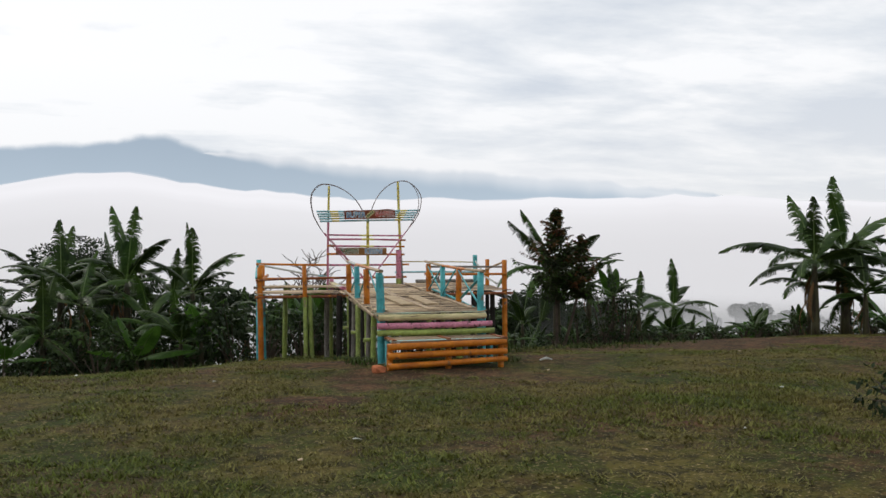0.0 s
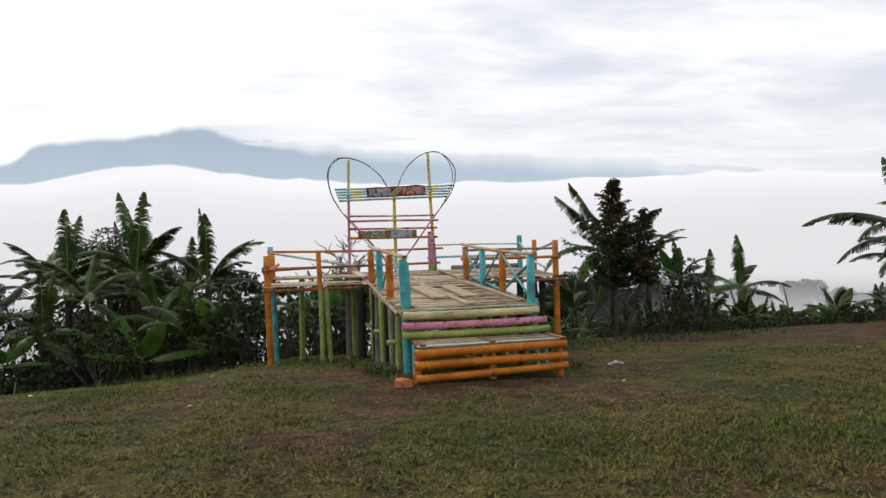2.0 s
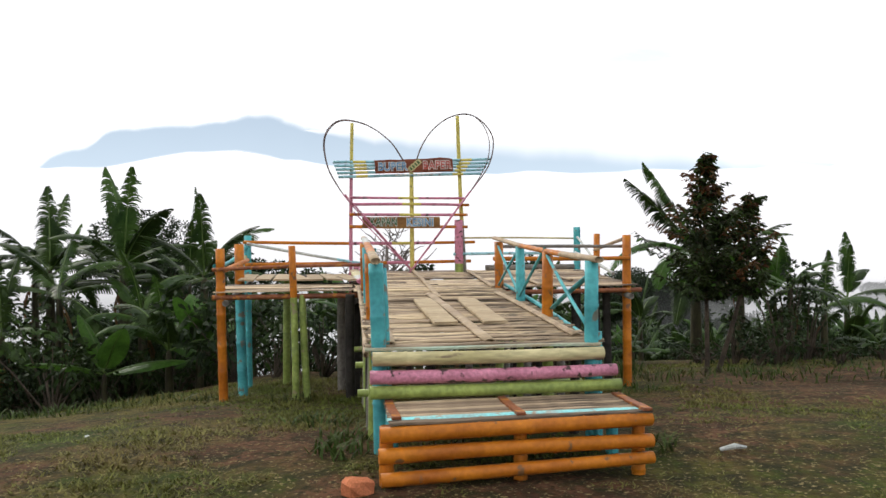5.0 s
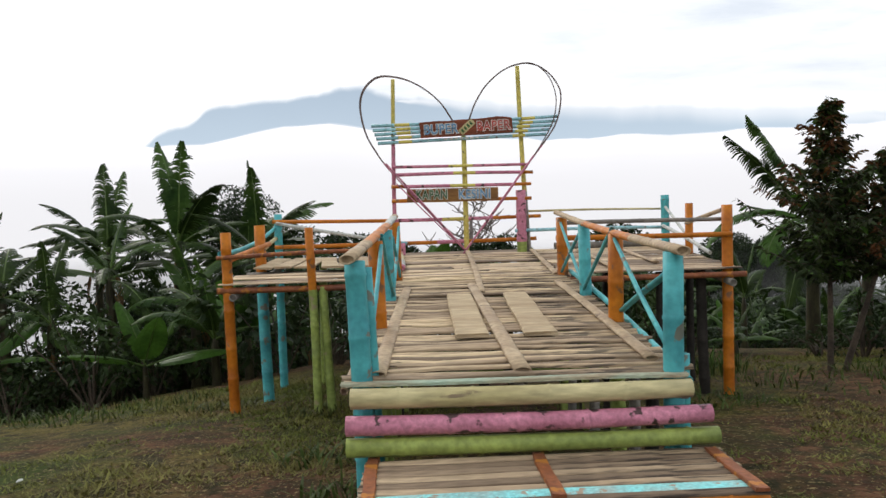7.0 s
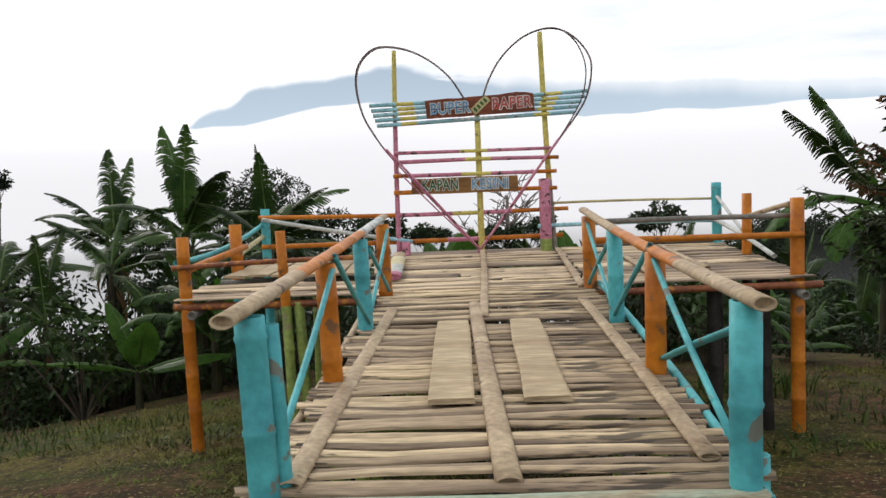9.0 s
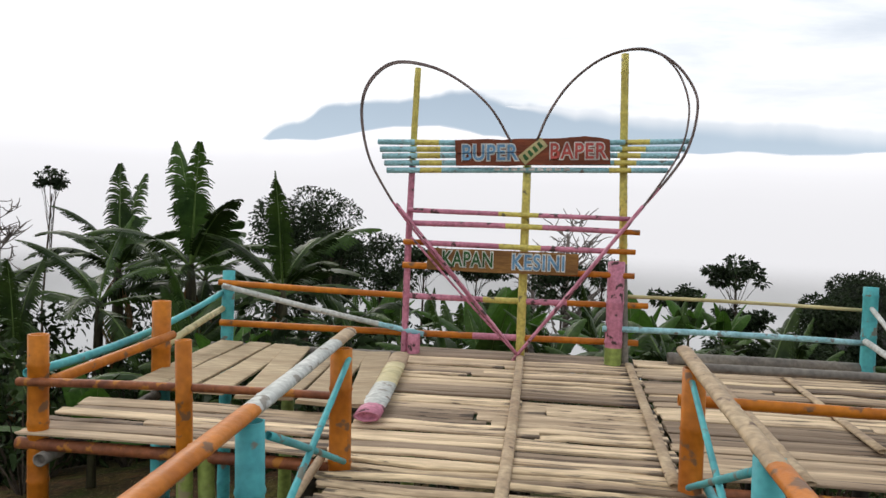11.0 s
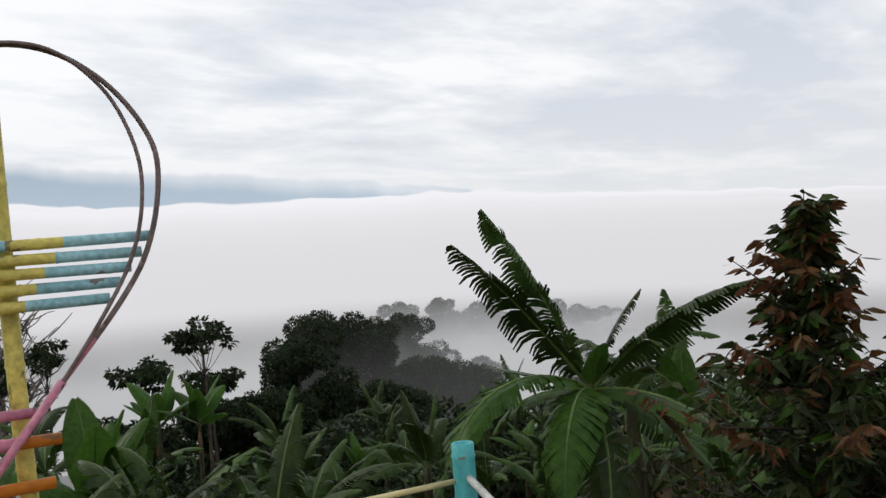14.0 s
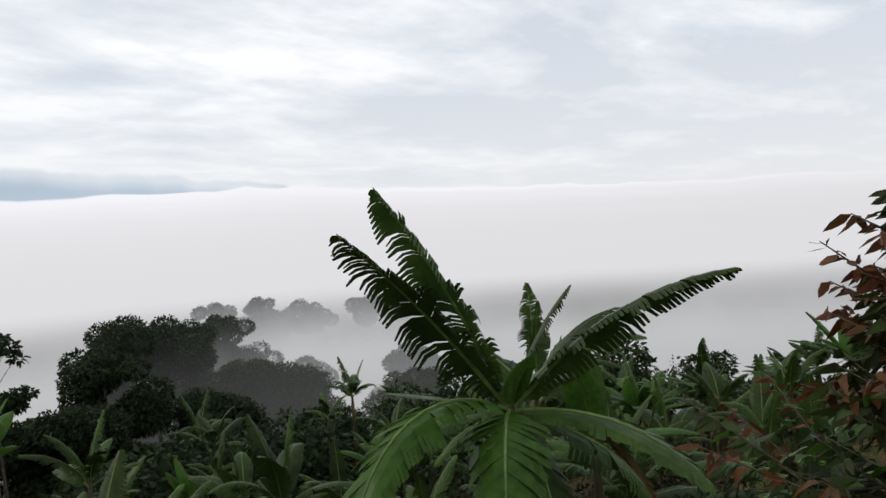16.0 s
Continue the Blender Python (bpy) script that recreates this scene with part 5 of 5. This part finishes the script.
# slim trees with small flat crowns beyond the platform
SLIM = "slim tree with a small flat crown rising from the slope"
for k, (x, y, top, c) in enumerate(((11.7, 44.9, 0.30, 1.3), (9.2, 44.0, -1.0, 1.3), (4.6, 46.0, -0.6, 1.5), (0.6, 48.0, -0.5, 1.6), (6.6, 50.0, -0.2, 1.0), (-1.5, 45.0, 0.2, 1.5), (-6.0, 46.0, 0.6, 1.8), (2.4, 40.0, -1.2, 1.1), (13.8, 52.0, -2.6, 1.6))):
    g = ground_z(x, y)
    tree(x, y, top - g, c * 0.85, 60 + k, 0.10, "umbrella", 0.22, per=75, label=SLIM)
# valley woods in the mist
WOODS = ((22.0, 62, -2.2, 4.2), (26.9, 70, -1.9, 4.5), (31.5, 74, -4.0, 4.0), (19.0, 58, -4.8, 3.4), (16.0, 60, -5.0, 3.2), (36.5, 80, -3.6, 3.2), (41.7, 85, -3.9, 3.0), (34.0, 68, -6.2, 4.0), (28.0, 60, -6.0, 3.6),
         (46.0, 92, -4.8, 4.2), (72, 98, -5.0, 4.0), (80, 101, -6.5, 4.2), (88, 104, -7.5, 4.5), (76, 90, -9.0, 4.5), (62, 80, -9.5, 4.5), (50, 66, -9.5, 4.0), (52.0, 104, -3.8, 3.2), (61.8, 110, -4.1, 3.2), (57.0, 100, -5.0, 4.2), (66.0, 106, -4.9, 4.0), (23.0, 50, -6.0, 3.0), (40.0, 70, -8.0, 4.0), (11.0, 56, -5.0, 3.2), (47.0, 78, -8.5, 4.0), (33.0, 56, -8.0, 3.4),
         (54.5, 102, -5.8, 4.2), (49.0, 100, -5.6, 4.2), (63.0, 108, -6.0, 4.4), (59.0, 103, -6.6, 4.5), (45.0, 95, -6.6, 4.5), (69.0, 107, -6.6, 4.4), (51.0, 93, -8.0, 4.6))
for k, (x, y, top, c) in enumerate(WOODS):
    top, c = top + (0.9 if y > 65 else 0.0), c * (1.1 if y > 65 else 0.95)
    g = max(ground_z(x, y), top - 9)
    tree(x, y, top - ground_z(x, y), c, 80 + k, 0.22, "round", 0.26, per=62, clear=0.25, label="tall dark valley tree half hidden in mist")


def bush(x, y, r, seed, mat=None, leaf=0.12, per=26, label="low green bush on the slope", h=0.8):
    rg = random.Random(seed)
    z = ground_z(x, y)
    b = thing("bush", (x, y, z), label, "bush", "bushes on the slope")
    verts, faces, clumps = [], [], []
    for k in range(9):
        az, q = rg.uniform(0, 6.28), r * rg.uniform(0.2, 0.9)
        tip = Vector((x + q * math.cos(az), y + q * math.sin(az), z + r * h * rg.uniform(0.4, 1.25)))
        v, f = tube([Vector((x, y, z - 0.1)), Vector((x, y, z)).lerp(tip, 0.5) + Vector((0, 0, 0.05)), tip], [0.02, 0.013, 0.005], 5)
        o = len(verts)
        verts += v
        faces += [tuple(i + o for i in t) for t in f]
        clumps.append((tip.x, tip.y, tip.z, r * rg.uniform(0.28, 0.45)))
    part("branch", mesh_of("branch", verts, faces, [M_BARK]), b)
    v, f = leaf_cloud(clumps, per, leaf, seed)
    part("foliage", mesh_of("foliage", v, f, [mat or M_FOL2]), b)
    return b


bush(6.60, 6.10, 0.50, 1, M_FOL, 0.085, per=60, label="small dark bush at the edge of the lawn", h=0.5)
BR = random.Random(12)
for k in range(90):
    x, y = BR.uniform(-14, 24), BR.uniform(19, 40)
    if x > 5 and y < 20:
        continue
    bush(x, y, BR.uniform(0.8, 1.5) * (1 if x < 6 else 0.4 if y < 26 else 0.65), 200 + k, BR.choice((M_FOL, M_FOL2)), BR.uniform(0.12, 0.20), per=18, h=1.0)
for k, (x, y) in enumerate(((9.0, 17.2), (8.2, 17.9), (10.2, 18.0), (6.6, 18.6), (7.4, 18.9), (14.6, 17.4), (16.2, 17.6), (9.6, 16.4))):
    bush(x, y, BR.uniform(0.30, 0.48) if x < 12 else BR.uniform(0.4, 0.6), 300 + k, M_FOL2 if k % 2 else M_FOL, 0.075, per=70, h=0.7)
for k in range(26):
    x, y = BR.uniform(6.4, 14.5), BR.uniform(18.6, 22.0)
    bush(x, y, BR.uniform(0.35, 0.6), 360 + k, M_FOL2 if k % 3 else M_FOL, 0.085, per=60, h=0.55)
for k in range(12):
    x, y = BR.uniform(1.0, 6.5), BR.uniform(18.2, 20.5)
    bush(x, y, BR.uniform(0.5, 0.8), 400 + k, M_FOL2 if k % 3 else M_FOL, 0.15, per=20, h=1.1)
for k in range(26):
    x, y = BR.uniform(-12, 1.6), BR.uniform(20.5, 25.5)
    bush(x, y, BR.uniform(0.6, 1.1), 330 + k, M_FOL2, 0.16, per=18)

for k in range(13):
    x, y = BR.uniform(-4.5, 3.5), BR.uniform(19.8, 24.0)
    bush(x, y, BR.uniform(0.6, 1.0) * (1.0 if x < -1.2 else 0.62), 420 + k, M_FOL2 if k % 3 else M_FOL, 0.11, per=36, h=1.0 if x < -1.2 else 0.75)
for k in range(26):
    x, y = BR.uniform(-14, -1), BR.uniform(21.5, 27)
    bush(x, y, BR.uniform(0.7, 1.2), 450 + k, M_FOL2 if k % 3 else M_FOL, 0.15, per=24, h=1.2)
for k, (x, y, top) in enumerate(((10.9, 17.3, -0.25), (9.9, 18.6, -0.35), (16.2, 20.5, 0.2), (7.3, 18.6, -0.6), (6.6, 19.6, -0.7))):
    banana(x, y, ground_z(x, y) + 0.22, 520 + k, 7, 0.62, upright=1, dry=1, label="low banana plant on the bank beside the platform", r=0.07)
for k in range(34):
    x, y = BR.uniform(8.5, 23), BR.uniform(20.5, 31)
    banana(x, y, max(ground_z(x, y) + 0.5, -2.2 - 0.05 * (y - 20)), 600 + k, 7, BR.uniform(0.85, 1.35), upright=k % 2, dry=1, young=int(k % 11 == 0), label="banana plant growing low on the slope below the platform", r=0.08, steep=18)
for k in range(46):
    x, y = BR.uniform(8, 26), BR.uniform(20.0, 34)
    bush(x, y, BR.uniform(0.7, 1.15) * (0.55 if y < 25 else 1.0), 640 + k, M_FOL2 if k % 3 else M_FOL, 0.13, per=34, h=1.0 if y > 25 else 0.6)
for k in range(22):
    x, y = BR.uniform(8.6, 17.0), BR.uniform(16.6, 20.5)
    bush(x, y, BR.uniform(0.20, 0.38), 560 + k, M_FOL2 if k % 3 else M_FOL, 0.08, per=60, h=0.7)

for k in range(64):
    x, y = BR.uniform(4, 36), BR.uniform(31, 56)
    bush(x, y, BR.uniform(1.5, 2.5), 720 + k, M_FOL if k % 3 else M_FOL2, 0.24, per=44, label="dense dark thicket on the lower slope", h=0.9)

for k in range(26):
    x, y = BR.uniform(-18, -1.5), BR.uniform(25, 36)
    bush(x, y, BR.uniform(1.6, 2.4), 800 + k, M_FOL if k % 3 else M_FOL2, 0.20, per=70, label="dense dark thicket behind the banana plants", h=1.45)

for k in range(11):
    x, y = -11.5 + 0.68 * k + BR.uniform(-0.3, 0.3), BR.uniform(22.2, 24.2)
    bush(x, y, 1.1, 840 + k, M_FOL2 if k % 3 else M_FOL, 0.14, per=44, label="leafy shrub filling the gaps between banana plants", h=(0.35 + BR.uniform(-0.4, 0.3) - ground_z(x, y)) / 1.38)
for k in range(6):
    x, y = -4.2 + 0.75 * k + BR.uniform(-0.3, 0.3), BR.uniform(22.2, 24.2)
    bush(x, y, 0.8, 860 + k, M_FOL2, 0.13, per=40, label="leafy shrub filling the gaps between banana plants", h=(-1.1 + BR.uniform(-0.3, 0.3) - ground_z(x, y)) / 1.0)
for k, (x, y, top, L) in enumerate(((10.6, 18.3, -0.25, 1.0), (9.5, 17.5, 0.15, 1.0))):
    banana(x, y, top, 560 + k, 8, L, upright=1, dry=1, label="low banana plant on the bank beside the platform", r=0.07)
for k, (x, y, r, top) in enumerate(((9.3, 17.35, 0.45, 0.75), (9.0, 17.0, 0.45, 0.45), (9.9, 17.7, 0.50, 0.70), (8.6, 17.6, 0.45, 0.10), (10.2, 18.6, 0.5, 0.2))):
    bush(x, y, r, 870 + k, M_FOL2 if k % 2 else M_FOL, 0.10, per=70, label="leafy shrub on the bank beside the platform", h=(top - ground_z(x, y)) / (r * 1.5))

# ---------------------------------------------------------------- grass
rs = np.random.RandomState(4)
gv, gf = [], []
for count in range(150000):
    x, y = rs.uniform(-8, 15), 1.5 + 17.0 * rs.uniform() ** 0.9
    dens = 0.9 * noise.noise(Vector((x * 0.32, y * 0.32, 0.0))) + 0.5 * noise.noise(Vector((x * 1.2, y * 1.2, 5.0))) + 0.40 * noise.noise(Vector((x * 4.5, y * 4.5, 9.0))) - 1.2 * bare_soil(x, y)
    if dens - max(0.0, y - 12.5) * 0.09 + 0.22 < rs.uniform(-0.16, 0.16):
        continue
    z = ground_z(x, y)
    lush = min(1.0, max(0.25, dens + 0.45))
    for b in range(4):
        a, h, w, q = rs.uniform(0, 6.28), rs.uniform(0.014, 0.062) * lush, rs.uniform(0.005, 0.013), rs.uniform(0.015, 0.085)
        ox, oy = x + rs.uniform(-0.045, 0.045), y + rs.uniform(-0.045, 0.045)
        i = len(gv)
        gv += [(ox - w * math.sin(a), oy + w * math.cos(a), z - 0.01), (ox + w * math.sin(a), oy - w * math.cos(a), z - 0.01), (ox + q * math.cos(a), oy + q * math.sin(a), z + h)]
        gf.append((i, i + 1, i + 2))
grass = new("grass", mesh_of("grass", gv, gf, [M_GRASS]))
tagged(grass, "short patchy green and straw-coloured grass on the lawn", "grass", kind="stuff")

# taller weeds beside the steps and under the platform
def weeds(x, y, r, n, seed, h=0.22):
    rg = random.Random(seed)
    verts, faces = [], []
    for k in range(n):
        a, q = rg.uniform(0, 6.28), r * rg.random() ** 0.5
        px, py = x + q * math.cos(a), y + q * math.sin(a)
        z = ground_z(px, py)
        d, hh, w, lean = rg.uniform(0, 6.28), h * rg.uniform(0.5, 1.2), rg.uniform(0.005, 0.011), rg.uniform(0.04, 0.2)
        i = len(verts)
        sx, sy, dx, dy = -math.sin(d) * w, math.cos(d) * w, math.cos(d) * lean, math.sin(d) * lean
        verts += [(px - sx, py - sy, z - 0.01), (px + sx, py + sy, z - 0.01), (px + dx * 0.35 + sx, py + dy * 0.35 + sy, z + hh * 0.6), (px + dx * 0.35 - sx, py + dy * 0.35 - sy, z + hh * 0.6), (px + dx, py + dy, z + hh)]
        faces += [(i, i + 1, i + 2, i + 3), (i + 3, i + 2, i + 4)]
    ob = new("grass_tuft", mesh_of("grass_tuft", verts, faces, [M_WEED]))
    tagged(ob, "tuft of tall green grass growing against the bamboo posts", "grass tuft", "grass tufts", "stuff")


for k, (x, y, r, n, h) in enumerate(((2.45, 11.25, 0.22, 60, 0.10), (2.50, 11.7, 0.22, 60, 0.10), (2.3, 12.6, 0.3, 70, 0.09), (1.9, 14.6, 0.3, 60, 0.09), (4.65, 11.2, 0.22, 50, 0.08), (5.6, 14.4, 0.35, 60, 0.09),
                                     (0.9, 15.2, 0.4, 80, 0.10), (-0.8, 16.5, 1.3, 220, 0.13), (-3.0, 17.2, 1.5, 220, 0.13), (7.2, 15.4, 1.1, 200, 0.12), (9.0, 15.6, 1.4, 200, 0.12), (6.2, 16.9, 0.6, 260, 0.25))):
    weeds(x, y, r, n, 500 + k, h)
# short stakes on the lawn's far side
for k, (x, y, h) in enumerate(((-3.6, 16.8, 0.45), (-3.15, 16.9, 0.40), (-3.3, 16.6, 0.30))):
    z = ground_z(x, y)
    v, f = tube([(x, y, z - 0.1), (x + 0.01, y, z + h * 0.5), (x + 0.03, y + 0.01, z + h)], [0.018, 0.016, 0.012], 7)
    tagged(new("garden_stake", mesh_of("garden_stake", v, f, [M_PALEBARK])), "short weathered wooden stake pushed into the lawn", "stake", "garden stakes")
# pale scraps lying on the grass
SC = random.Random(44)
for k in range(16):
    x, y = SC.uniform(-1.5, 9.0), SC.uniform(5.5, 13.5)
    if 2.2 < x < 4.8 and y > 10:
        continue
    z, a, w = ground_z(x, y) + 0.022, SC.uniform(0, 3.1), SC.uniform(0.022, 0.05)
    ring = [(w * math.cos(t) * SC.uniform(0.6, 1.1), w * math.sin(t) * SC.uniform(0.3, 0.7)) for t in (0.2, 1.1, 2.2, 3.3, 4.4, 5.4)]
    top = [(x + p * math.cos(a) - q * math.sin(a), y + p * math.sin(a) + q * math.cos(a), z + SC.uniform(0, 0.012)) for p, q in ring]
    low = [(p[0], p[1], p[2] - 0.004) for p in top]
    faces = [tuple(range(6)), tuple(range(11, 5, -1))] + [(i, 6 + i, 6 + (i + 1) % 6, (i + 1) % 6) for i in range(6)]
    tagged(new("leaf_scrap", mesh_of("leaf_scrap", top + low, faces, [M_WHITEB if k % 2 else M_TAN])), "small pale dry leaf scrap lying on the lawn", "leaf litter", "leaf scraps")
v, f = tube([(5.02, 10.95, ground_z(5.02, 10.95) + 0.02), (5.10, 10.90, ground_z(5.1, 10.9) + 0.05), (5.22, 10.98, ground_z(5.22, 10.98) + 0.02)], [0.012, 0.02, 0.008], 6)
tagged(new("fallen_stick", mesh_of("fallen_stick", v, f, [M_WHITEB])), "bleached broken stick lying on the grass", "stick")
